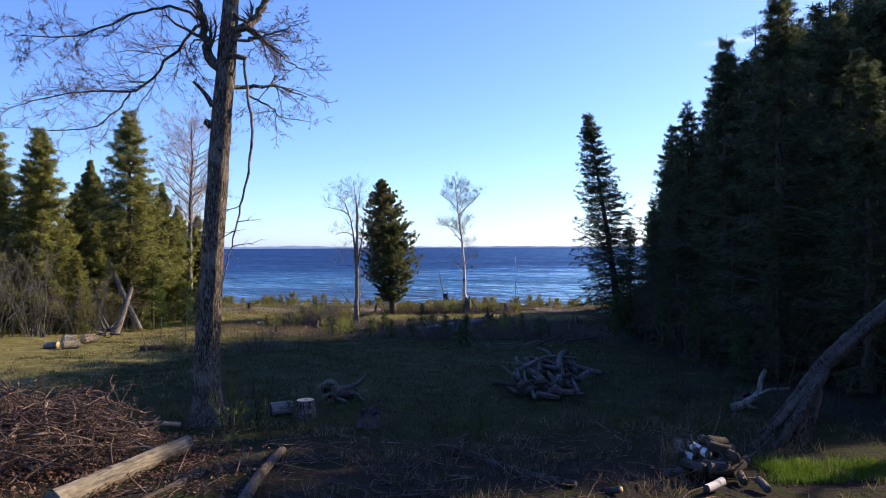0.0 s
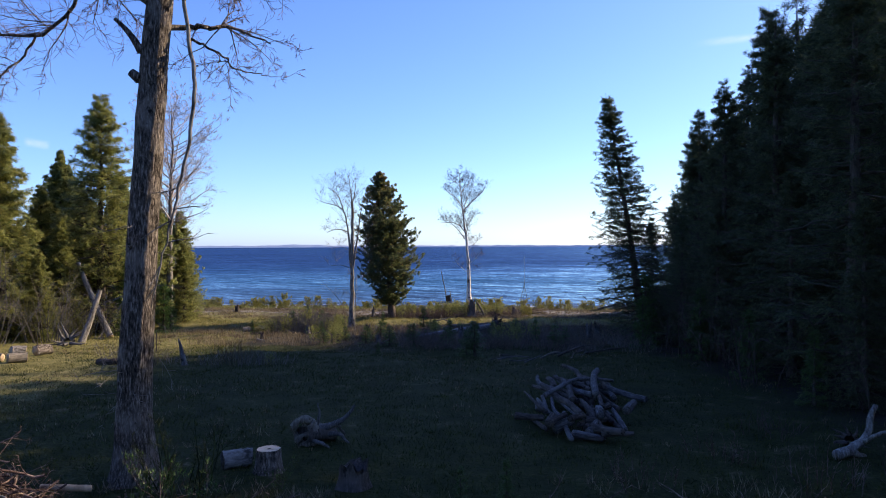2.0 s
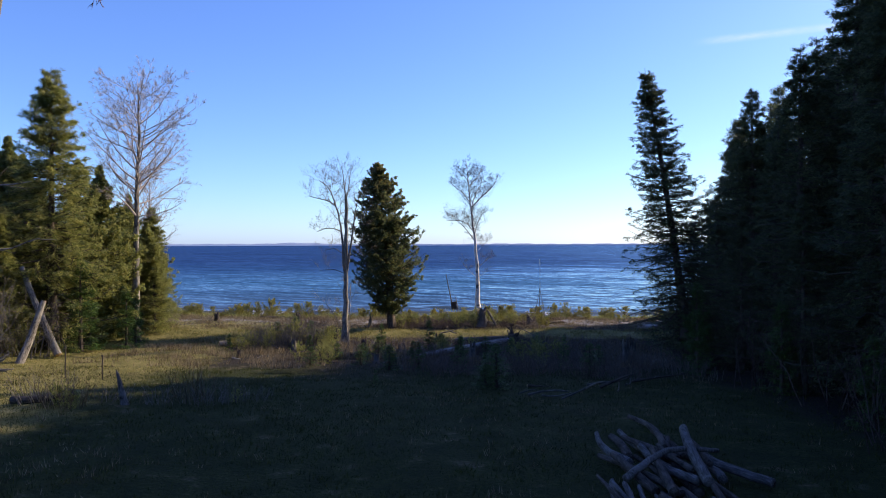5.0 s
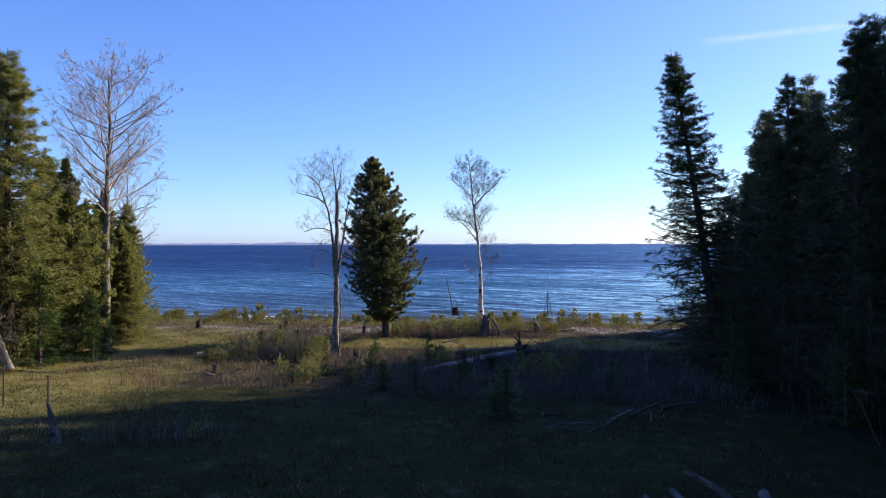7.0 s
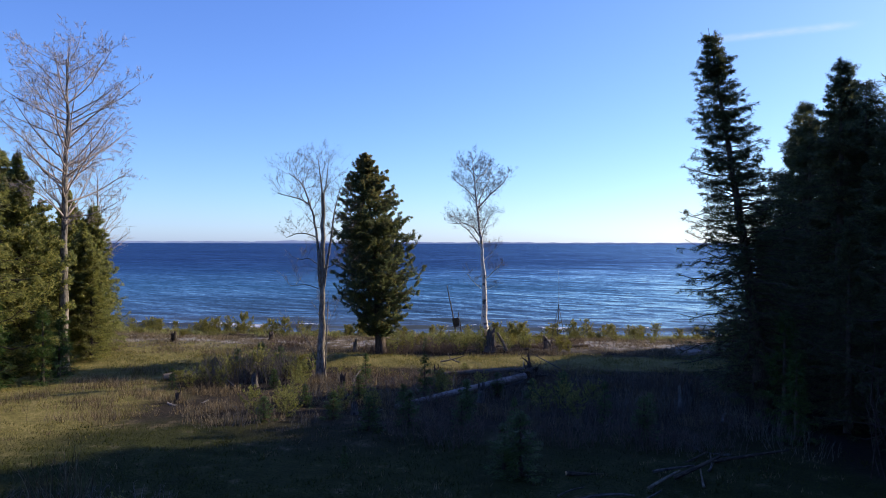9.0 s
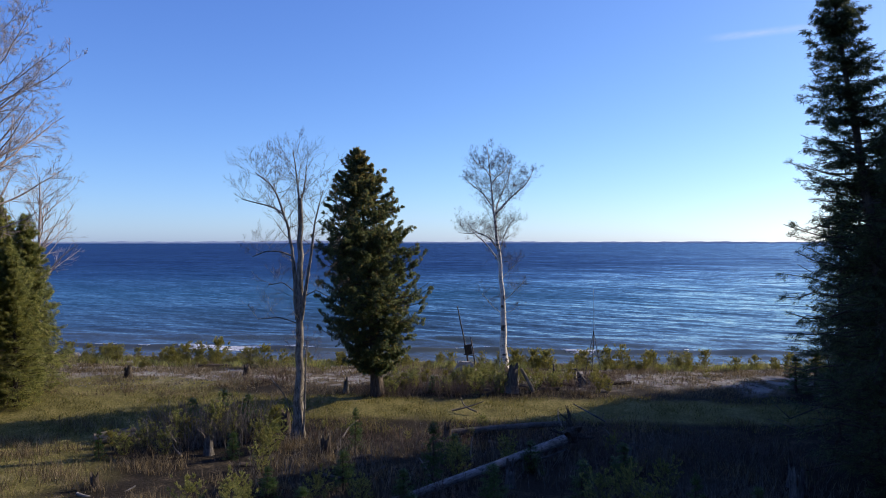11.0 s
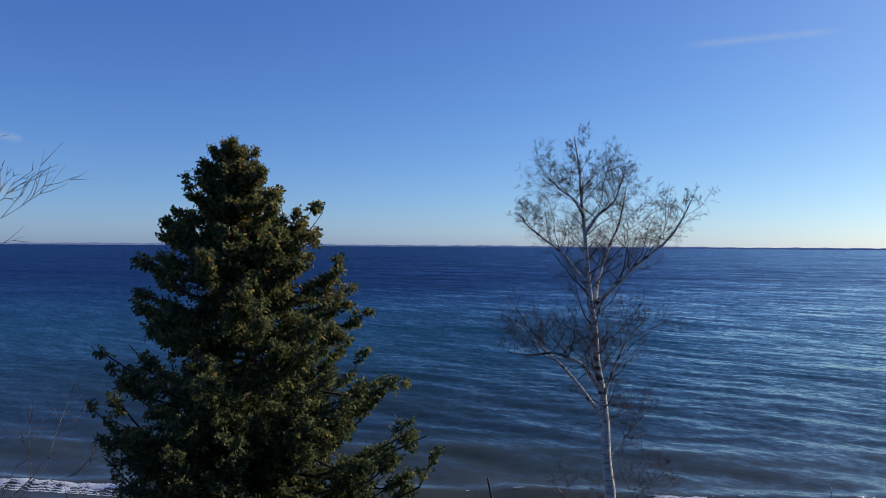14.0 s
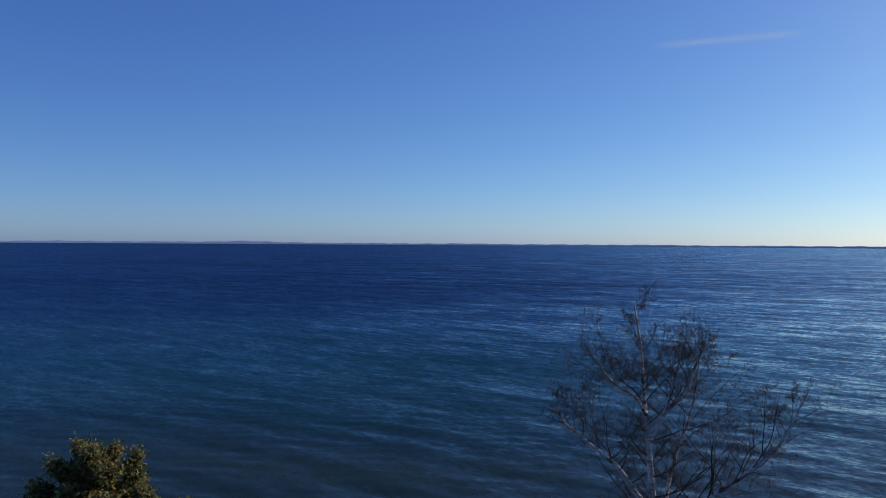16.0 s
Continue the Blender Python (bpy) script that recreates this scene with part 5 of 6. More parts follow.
for a, b, r, m in (((-14.9, 25.5), (-14.4, 25.6), 0.14, GREY_BARK), ((-14.1, 25.4), (-13.7, 25.8), 0.16, PALE_WOOD), ((-14.75, 26.6), (-14.4, 26.9), 0.2, GREY_BARK), ((-14.3, 27.3), (-14.05, 27.8), 0.19, BARK)):
    log_thing("firewood_log", rng, gp(*a, r), gp(*b, r), r, r * 0.95, "sawn log lying on the sunny meadow", "meadow logs", m)
root_wad("root_stump", rng, gp(-14.2, 29.2, 0.4), 0.6, (0.3, -0.8, 0.5), "upturned grey stump on the meadow", 12)
log_thing("fallen_log", rng, gp(-23.0, 41.6, 0.2), gp(-18.6, 38.0, 0.2), 0.2, 0.16, "bleached log lying under the cedars", bark=DRIFTWOOD, cut=PALE_WOOD)
for a, b in (((-11.0, 25.1), (-10.1, 25.3)), ((-10.4, 25.6), (-9.6, 25.2))):
    log_thing("firewood_log", rng, gp(*a, 0.1), gp(*b, 0.12), 0.1, 0.09, "dark rotting branch in the grass", "meadow logs", ROTTEN, ROTTEN)

# firewood heap and the fallen trunk with its roots
for j in range(34):
    layer = 0 if j < 14 else 1 if j < 24 else 2 if j < 31 else 3
    x, y = 4.5 + rng.normal(0, 0.36 - 0.1 * layer), 9.3 + rng.normal(0, 0.42 - 0.11 * layer)
    a = rng.uniform(-0.6, 0.6) + (math.pi / 2 if rng.random() < 0.65 else 0.3)
    L, r = rng.uniform(0.26, 0.42), rng.uniform(0.055, 0.095)
    p = gp(x, y, 0.08 + 0.15 * layer)
    log_thing("firewood_log", rng, p, (p[0] + L * math.cos(a), p[1] + L * math.sin(a), p[2] + rng.uniform(-0.08, 0.08)), r, r * 0.95, "short sawn firewood log heaped in the shade", "firewood heap", BIRCH if j % 9 == 1 else ROTTEN if j % 2 else BARK, DRIFTWOOD if j % 4 == 0 else ROTTEN, bend=0.01)
for j in range(4):
    x, y = 4.6 + rng.uniform(-0.3, 0.5), 9.4 + rng.uniform(-0.3, 0.4)
    log_thing("stick", rng, gp(x, y, 0.2), gp(x + rng.uniform(-0.4, 0.5), y + rng.uniform(-0.2, 0.3), rng.uniform(0.55, 0.9)), 0.016, 0.008, "grey stick poking out of the firewood heap", "firewood heap", DRIFTWOOD)
fallen = thing("fallen_tree", gp(6.6, 11.4), "thick fallen trunk arching up from its splayed roots", "tree")
base = np.array(gp(6.6, 11.4))
line = spline(np.array([(6.62, 11.35, 1.75), (6.85, 11.4, 2.02), (7.1, 11.45, 2.32), (7.5, 11.5, 2.72), (8.2, 11.6, 3.28), (9.0, 11.8, 3.8), (10.2, 12.2, 4.5)]) - base, 26)
g = Geo()
ridged_trunk(g, line, np.interp(np.linspace(0, 1, 26), [0, 0.25, 1], [0.1, 0.135, 0.1]), 24, rng, 0.3)
part("trunk", g, ROTTEN, fallen, smooth=True)
for px, py, r, start in ((5.85, 11.0, 0.085, 0.35), (6.1, 10.75, 0.1, 0.3), (6.4, 10.85, 0.075, 0.22), (6.75, 11.05, 0.09, 0.2), (6.95, 11.7, 0.08, 0.15), (6.15, 11.6, 0.07, 0.4)):
    g = Geo()
    foot = np.array(gp(px, py, -0.05)) - base
    top = line[int(start * 25)]
    root_line = roughen(rng, spline(np.array([top, top * 0.72 + foot * 0.28 + (0.04, 0, 0), top * 0.3 + foot * 0.7 + (0.05, 0, 0.03), foot, foot + (foot - (0.1, 0, foot[2])) * 0.4]), 12), 0.014)
    g.tubes(root_line, r * np.array([0.5, 0.8, 1, 1.05, 1, 0.95, 0.95, 0.9, 0.8, 0.6, 0.4, 0.2]), 9)
    part("root", g, ROTTEN, fallen, smooth=True)
root_wad("root_stump", rng, gp(7.15, 14.4, 0.15), 0.32, (-0.4, -0.7, 0.5), "dark root stump at the forest edge", 9, 0.9, ROTTEN)
fork = thing("driftwood_root", gp(6.9, 13.9), "bleached forked root in the shade", "root")
base = np.array(gp(6.9, 13.9))
for pts, r in (([(6.6, 13.8, 1.25), (6.9, 13.9, 1.3), (7.2, 14.0, 1.5), (7.42, 14.1, 2.0)], 0.085), ([(7.1, 13.95, 1.42), (7.3, 13.8, 1.62), (7.75, 13.7, 1.68)], 0.045), ([(6.9, 13.9, 1.3), (7.2, 14.0, 1.12), (7.6, 14.1, 1.05)], 0.07)):
    g = Geo()
    g.tubes(roughen(rng, spline(np.array(pts) - base, 10), 0.012), r * np.linspace(1, 0.45, 10) * rng.uniform(0.85, 1.15, 10), 9, caps=True)
    part("prong", g, GREY_BARK, fork, smooth=True)

# heap of bleached wood in the middle of the meadow
for j in range(56):
    chunk = j >= 38  # short pieces at the near end, long ones behind
    u = rng.uniform(0, 0.25) if chunk else rng.uniform(0, 1)
    x, y = 2.7 + 1.0 * u + rng.normal(0, 0.5), (15.0 if chunk else 15.4) + 4.4 * u + rng.normal(0, 0.35)
    a = rng.normal(0.8, 0.8) if chunk else rng.normal(1.6, 0.12)
    L, r = (rng.uniform(0.35, 0.7), rng.uniform(0.05, 0.1)) if chunk else (rng.uniform(0.9, 2.2), rng.uniform(0.04, 0.08))
    p = gp(x, y, rng.uniform(0.05, 0.38))
    log_thing("driftwood_log", rng, p, (p[0] + L * math.cos(a), p[1] + L * math.sin(a), p[2] + rng.uniform(-0.12, 0.14)), r, r * rng.uniform(0.5, 0.9), "bleached grey log in a loose heap", "driftwood heap", ROTTEN if j % 3 else DRIFTWOOD, ROTTEN if j % 3 else DRIFTWOOD, bend=0.03)
g = Geo()
arch = np.array(gp(2.45, 17.9))
g.tubes(roughen(rng, spline([(0, 0, 0.3), (0.35, 0.3, 0.42), (0.8, 0.6, 0.55), (1.3, 0.8, 0.52), (1.7, 0.9, 0.45)], 14), 0.012), np.linspace(0.06, 0.035, 14), 8, caps=True)
whole("crooked_branch", g, DRIFTWOOD, "long arched branch lying across the driftwood heap", "branch", tuple(arch), "driftwood heap", smooth=True)
log_thing("driftwood_log", rng, gp(3.45, 17.3, 0.42), gp(4.1, 20.3, 0.5), 0.08, 0.075, "thick straight grey log on top of a heap", "driftwood heap", DRIFTWOOD, DRIFTWOOD)
log_thing("driftwood_log", rng, gp(3.95, 19.3, 0.3), gp(4.75, 18.2, 0.12), 0.08, 0.07, "thick grey log sloping off a heap", "driftwood heap", DRIFTWOOD, DRIFTWOOD)

# brush pile
pile = thing("brush_pile", gp(-6.5, 10.5), "heap of cut brown branches and twigs", "brush pile")
g, fine = Geo(), Geo()
cnt = 620
a, rr = rng.uniform(0, 6.283, cnt), np.sqrt(rng.uniform(0, 1, cnt))
px, py = 1.95 * rr * np.cos(a), 1.55 * rr * np.sin(a)
pz = rng.uniform(0.02, 1, cnt) * 1.12 * (1 - rr ** 2.6) + 0.04
d = unit(np.stack([rng.normal(0, 1, cnt), rng.normal(0, 0.7, cnt), rng.normal(0.02, 0.25, cnt)], 1))
length = rng.uniform(0.35, 1.25, cnt)
P = grow(rng, np.stack([px, py, pz], 1) - d * length[:, None] * 0.45, d, length, 8, 0.2, -0.16)
P[..., 2] = np.maximum(P[..., 2], 0.02)
R = rng.uniform(0.007, 0.021, cnt)[:, None] * np.linspace(1, 0.35, 8)[None]
g.tubes(P, R, 5)
ramify(rng, fine, fine, P, length, R, [(6, (25, 70), 0.36, 0.15), (3, (25, 70), 0.55, 0.2)], 0.28, -0.05, slim=True)
tagged(part("brushwood", g, BRUSH, pile), kind="stuff")
tagged(part("fine_growth", fine, BRUSH, pile), kind="stuff")
for j in range(9):
    c = Geo()
    x, y = rng.uniform(-1.5, 1.4), rng.uniform(-1.2, 0.8)
    z = 0.1 + 0.9 * max(0.0, 1 - (x / 2.3) ** 2 - (y / 1.7) ** 2)
    w = unit(np.array([rng.normal(0.6, 0.4), rng.normal(-0.3, 0.5), rng.normal(0.02, 0.08)]))
    L = rng.uniform(0.9, 1.9)
    line = grow(rng, np.array([[x, y, z]]) - w * L * 0.5, w[None], np.array([L]), 10, 0.11, -0.25)
    c.tubes(line, rng.uniform(0.018, 0.034) * np.linspace(1, 0.4, 10)[None], 7, caps=True)
    part("bough", c, PALE_WOOD if j % 4 == 0 else BRUSH, pile, smooth=True)

# fallen leaves by the brush pile
cnt = 3200
q = np.column_stack([rng.normal(-4.6, 1.1, cnt), rng.normal(9.7, 0.9, cnt)])
g = Geo()
way = unit(np.column_stack([rng.normal(0, 1, (cnt, 2)), rng.normal(0.1, 0.3, cnt)]))
g.blades(np.column_stack([q, gz(q[:, 0], q[:, 1]) + rng.uniform(0.01, 0.12, cnt)]), way, unit(np.cross(way, rng.normal(0, 0.3, (cnt, 3)) + UP)), rng.uniform(0.04, 0.09, cnt), rng.uniform(0.03, 0.05, cnt))
whole("leaf_litter", g, DEAD_LEAF, "reddish brown dead leaves around the brush pile", "leaves", kind="stuff")

for j, (x, y, h) in enumerate(((0.9, 10.2, 0.4), (1.6, 9.6, 0.45), (2.3, 9.0, 0.4), (0.2, 9.4, 0.35), (-0.8, 10.0, 0.35), (6.0, 10.6, 0.7), (7.2, 12.6, 0.8), (5.6, 12.4, 0.6), (8.0, 13.4, 0.9), (4.8, 14.0, 0.5), (6.4, 15.6, 0.6), (3.0, 12.4, 0.4))):
    thicket("low_brush", np.random.default_rng(340 + j), gp(x, y), h * 0.85, 1.7, 26, "low tangle of dead stems in the shade", "near brush", BRUSH if j % 2 else DARK_TWIG, [(5, (20, 60), 0.4, 0.2)])

# sticks strewn on the near ground
g = Geo()
cnt = 420
q = np.column_stack([rng.uniform(-4.2, 5.0, cnt), rng.uniform(6.2, 11.6, cnt)])
d = unit(np.column_stack([rng.normal(0, 1, (cnt, 2)), rng.normal(0.02, 0.12, cnt)]))
length = rng.uniform(0.15, 0.9, cnt)
P = grow(rng, np.column_stack([q, gz(q[:, 0], q[:, 1]) + rng.uniform(0.01, 0.07, cnt)]), d, length, 5, 0.1, 0.0)
g.tubes(P, taper(rng.uniform(0.004, 0.014, cnt), 5, 0.5), 4)
ramify(rng, g, g, P, length, taper(np.full(cnt, 0.006), 5), [(3, (20, 60), 0.45, 0.2)], 0.15, 0.0)
whole("stick_litter", g, BRUSH, "dead sticks strewn over dark earth", "sticks", kind="stuff")

# ---- fallen log and stumps towards the shore ----
log_thing("fallen_log", rng, gp(-1.75, 35.4, 0.12), gp(2.6, 39.9, 0.4), 0.085, 0.13, "long bleached fallen log with its root plate", bark=SILVER, cut=SILVER, bend=0.02)
root_wad("root_plate", rng, gp(2.9, 40.3, 0.45), 0.62, (0.55, 0.7, 0.1), "dark root plate of the fallen log", 16, 0.4, ROTTEN)
log_thing("fallen_log", rng, gp(-5.9, 38.4, 0.05), gp(-2.6, 39.3, 0.06), 0.075, 0.06, "dark grey log lying in dead weeds", bark=ROTTEN)
log_thing("fallen_log", rng, gp(2.2, 28.4, 0.05), gp(5.6, 30.2, 0.08), 0.045, 0.02, "dark branch lying at the edge of the weeds", bark=ROTTEN, bend=0.06)
litter = np.random.default_rng(410)
for x, y, a, L, r, m in ((2.0, 26.5, 0.1, 1.1, 0.035, DRIFTWOOD), (2.4, 26.7, -0.3, 0.8, 0.028, DRIFTWOOD), (2.9, 26.4, 0.3, 0.7, 0.03, DRIFTWOOD), (1.8, 26.9, 0.5, 0.6, 0.02, DRIFTWOOD), (3.6, 27.5, 0.6, 0.9, 0.04, PALE_WOOD), (4.3, 28.2, 0.35, 1.1, 0.05, ROTTEN),
                         (4.7, 27.7, 1.3, 0.9, 0.03, PALE_WOOD), (4.0, 28.6, 0.2, 0.9, 0.035, DRIFTWOOD), (5.2, 28.8, 1.2, 1.3, 0.03, DRIFTWOOD), (5.6, 29.6, 0.1, 1.7, 0.045, ROTTEN), (6.2, 30.2, 2.2, 1.2, 0.03, DRIFTWOOD), (-3.6, 37.6, 0.2, 1.5, 0.05, DRIFTWOOD),
                         (-1.0, 37.4, 1.9, 0.9, 0.03, SILVER), (0.6, 41.0, 0.3, 1.8, 0.05, DRIFTWOOD), (-8.8, 36.0, 0.4, 1.2, 0.04, SILVER), (-6.6, 35.2, -0.2, 1.0, 0.03, DRIFTWOOD), (7.4, 33.8, 1.0, 1.4, 0.05, SILVER), (-2.6, 33.6, 0.7, 0.8, 0.02, SILVER)):
    log_thing("dead_branch", litter, gp(x, y, r + 0.02), gp(x + L * math.cos(a), y + L * math.sin(a), litter.uniform(0.05, 0.4)), r, r * 0.5, "bleached dead branch lying in the shaded weeds", "dead branches", m, m, sides=8, bend=0.07, category="branch")
for x, y, r, h in ((-7.1, 39.6, 0.11, 0.5), (4.1, 38.4, 0.1, 0.6), (6.9, 35.6, 0.14, 0.75), (-2.9, 35.0, 0.1, 0.35), (0.9, 36.9, 0.11, 0.55)):
    stump("broken_stump", litter, gp(x, y), r, h, "weathered broken stump in shaded weeds", "shore stumps", DRIFTWOOD, ROTTEN, 0.4)
log_thing("fallen_log", rng, gp(-0.5, 41.6, 0.1), gp(3.2, 42.5, 0.12), 0.1, 0.08, "grey log in the dry grass", bark=DRIFTWOOD)
log_thing("driftwood_log", rng, gp(-10.9, 40.9, 0.12), gp(-10.0, 41.6, 0.16), 0.13, 0.1, "pale chunk of split log in the weeds", bark=PALE_WOOD)
log_thing("driftwood_log", rng, gp(-10.6, 40.7, 0.1), gp(-9.8, 41.1, 0.12), 0.11, 0.09, "pale chunk of split log in the weeds", bark=PALE_WOOD)
for x, y, r, h, m in ((-6.3, 41.6, 0.14, 0.6, ROTTEN), (-5.55, 42.0, 0.13, 0.62, ROTTEN), (-4.4, 46.7, 0.09, 0.55, DRIFTWOOD), (-2.55, 47.2, 0.08, 0.5, DRIFTWOOD), (-13.7, 49.2, 0.13, 0.45, ROTTEN), (-9.1, 50.1, 0.12, 0.42, ROTTEN),
                     (-8.7, 36.6, 0.09, 0.35, ROTTEN), (-3.9, 39.6, 0.13, 0.5, ROTTEN), (7.6, 37.2, 0.13, 0.7, DRIFTWOOD), (4.5, 48.1, 0.1, 0.5, DRIFTWOOD), (-0.6, 41.2, 0.1, 0.55, ROTTEN)):
    stump("broken_stump", rng, gp(x, y), r, h, "weathered broken stump in dry grass", "shore stumps", m, ROTTEN, 0.35)
root_wad("root_stump", rng, gp(2.0, 47.0, 0.25), 0.36, (0.5, -0.3, 0.7), "weathered split stump beside the birch", 10, 0.9)
stump("split_stump", rng, gp(1.75, 46.9), 0.24, 0.8, "tall weathered split stump beside the birch", "", DRIFTWOOD, ROTTEN, 0.45)
log_thing("driftwood_log", rng, gp(2.1, 46.9, 0.85), gp(2.55, 46.7, 0.05), 0.06, 0.07, "bleached splinter leaning on the split stump", bark=PALE_WOOD)
log_thing("driftwood_log", rng, gp(4.45, 48.2, 0.6), gp(4.75, 47.9, 0.15), 0.045, 0.05, "bleached stick leaning by the path", bark=PALE_WOOD)
for a, b in (((5.2, 48.0), (6.6, 48.5)), ((-12.0, 52.5), (-10.6, 52.9)), ((2.8, 47.9), (4.3, 48.2))):
    log_thing("driftwood_log", rng, gp(*a, 0.07), gp(*b, 0.07), 0.08, 0.06, "dark driftwood log on the upper beach", "beach logs", ROTTEN, DRIFTWOOD)


# ---- made things by the shore ----
def box_geo(size, bevel=0.006):
    bm = bmesh.new()
    bmesh.ops.create_cube(bm, size=1)
    bmesh.ops.scale(bm, vec=size, verts=bm.verts)
    bmesh.ops.bevel(bm, geom=bm.edges[:], offset=min(bevel, min(size) * 0.3), segments=1, affect="EDGES")
    return bm


def board(name, parent, size, m, material, label=""):
    bm = box_geo(size)
    me = bpy.data.meshes.new(name)
    bm.transform(m)
    bm.to_mesh(me)
    bm.free()
    me.materials.append(material)
    ob = new(name, me)
    ob.parent = parent
    return tagged(ob, label) if label else ob


seat = thing("lookout_seat", gp(0.4, 53.2), "rough pole stand holding a small dark box", "stand")
for name, pts, r in (("pole", [(-0.05, 0, -0.15), (-0.3, 0.05, 1.3), (-0.62, 0.1, 2.85)], 0.045), ("pole", [(0.24, 0, -0.15), (0.12, 0.05, 0.7), (0.0, 0.1, 1.4)], 0.045)):
    g = Geo()
    g.tubes(roughen(rng, spline(pts, 9), 0.006), np.linspace(r, r * 0.5, 9), 8, caps=True)
    part(name, g, DRIFTWOOD, seat, smooth=True)
board("box", seat, (0.34, 0.22, 0.45), pose(-0.12, 0.02, 0.85, 0, -10, 0), DARK_BOX, "small dark weathered box")
board("crossbar", seat, (0.5, 0.05, 0.05), pose(-0.08, 0.0, 0.6, 0, 6, 0), DRIFTWOOD)

crate = thing("plank_box", gp(0.12, 51.4), "low tapering box of grey weathered planks", "box")
for side in range(4):
    width = 0.8 if side % 2 == 0 else 0.6
    gap = 0.3 if side % 2 == 0 else 0.4
    count = 6 if side % 2 == 0 else 5
    for j in range(count):
        u = (j + 0.5) / count - 0.5
        board("plank", crate, (width / count * 0.93, 0.022, 0.52), pose(0, 0, 0, 0, 0, 90 * side) @ pose(u * width, -gap, 0.22, -27, -u * 26, 0), PLANK)
board("cap", crate, (0.34, 0.18, 0.03), pose(0, 0, 0.46, 3, 2, 0), PLANK)

bench = thing("plank_bench", gp(4.25, 49.6), "low bench of one weathered plank on posts", "bench")
board("plank", bench, (0.8, 0.16, 0.045), pose(0, 0, 0.4, 0, -2, 4), DRIFTWOOD)
for x in (-0.34, 0.33):
    g = Geo()
    g.tubes(spline([(x, 0, -0.1), (x, 0, 0.38)], 4), np.full(4, 0.05), 8, caps=True)
    part("post", g, DRIFTWOOD, bench, smooth=True)
g = Geo()
g.tubes(spline([(-0.52, 0.1, -0.1), (-0.52, 0.1, 0.62)], 4), np.full(4, 0.045), 8, caps=True)
part("backpost", g, DRIFTWOOD, bench, smooth=True)

mast = thing("mast_tripod", gp(5.35, 49.6), "thin mast of weathered poles on three slender legs", "mast")
g = Geo()
g.tubes(spline([(0, 0, 1.2), (0.01, 0, 2.4), (0.0, 0, 3.75)], 8), np.linspace(0.013, 0.006, 8), 6, caps=True)
pole = part("pole", g, STEEL, mast, smooth=True)
for x, y in ((-0.42, -0.1), (0.36, -0.15), (0.0, 0.42)):
    g = Geo()
    g.tubes(spline([(0, 0, 1.95), (x * 0.55, y * 0.55, 0.85), (x, y, -0.1)], 6), np.linspace(0.012, 0.02, 6), 6, caps=True)
    part("leg", g, DRIFTWOOD, mast, smooth=True)
g = Geo()
g.tubes(np.array([(0, 0, 1.88), (0, 0, 2.0)]), np.array([0.024, 0.024]), 8, caps=True)
part("collar", g, ROTTEN, pole)

for x, y, tall in ((-11.98, 29.4, 1.1), (-11.1, 29.95, 0.8)):
    fence = thing("fence_post", gp(x, y), "thin dark metal post in the meadow", "post", "fence posts")
    board("post", fence, (0.035, 0.035, tall + 0.2), pose(0, 0, tall / 2 - 0.1, 1, 1, 0), DARK_BOX)
    board("cap", fence, (0.06, 0.05, 0.03), pose(0, 0, tall - 0.03, 1, 1, 0), DARK_BOX)

# ---- shrubs ----
shrubs = []
for seed, h in ((121, 1.15), (122, 0.8), (123, 1.0)):
    x, y = ((7.7, 54.5), (9.1, 55.0), (-9.6, 52.3))[seed - 121]
    ob = conifer("shore_shrub", np.random.default_rng(seed), gp(x, y), h, 0.42, "yellow-green shrub on the upper beach", "shore shrubs", leaf=SHRUB_LEAF, style="shrub", bare=0.02, boughs=24, twigs=6, sprays=4, fans=7, blade=0.048, trunk_r=0.015)
    ob["tall"] = h
    tagged(ob, category="shrub")
    shrubs.append(ob)
places = [(-12.9, 55.2, 1.1, 0), (-11.9, 55.0, 1.2, 40), (-9.0, 52.6, 1.1, 80), (-8.2, 53.0, 0.9, 120), (-14.8, 55.6, 0.6, 10), (-15.8, 54.9, 0.7, 50), (10.2, 55.0, 0.9, 70), (6.9, 54.2, 1.0, 30), (11.6, 54.4, 1.0, 0), (-16.9, 55.3, 0.8, 15), (-13.6, 53.6, 0.7, 70)]
for j in range(185):
    x = rng.uniform(-22, 17)
    y = (rng.uniform(52.6, 55.0) if j % 4 else rng.uniform(50.6, 53)) - 0.06 * x
    if -14 < x < -7 and y < 51.8 or 5 < x < 7.5 and y < 52:
        continue
    places.append((x, y, 0.3 + 0.6 * rng.random() ** 1.6 if j % 4 else rng.uniform(0.25, 0.5), rng.uniform(0, 360)))
for j in range(26):
    spot = (rng.uniform(-10.5, -5.6), rng.uniform(40.2, 43.0), rng.uniform(0.4, 0.9), rng.uniform(0, 360))
    if j % 2:
        places.append(spot)
for j in range(12):
    places.append((rng.uniform(-0.5, 6.5), rng.uniform(46.4, 50.5), rng.uniform(0.25, 0.5), rng.uniform(0, 360)))
for j in range(44):
    places.append((rng.uniform(-3.0, 5.5), rng.uniform(47.0, 50.0), rng.uniform(0.3, 0.65), rng.uniform(0, 360)))
row_of(1.0, places, shrubs)
for j in range(12):
    x, y = rng.uniform(-8, 8), rng.uniform(47.4, 50.2)
    thicket("dead_weeds", np.random.default_rng(230 + j), gp(x, y), rng.uniform(0.35, 0.6), 2.4, 40, "low dead brown weeds by the shore", "dead weeds", BRUSH, [(5, (15, 45), 0.35, 0.3)])
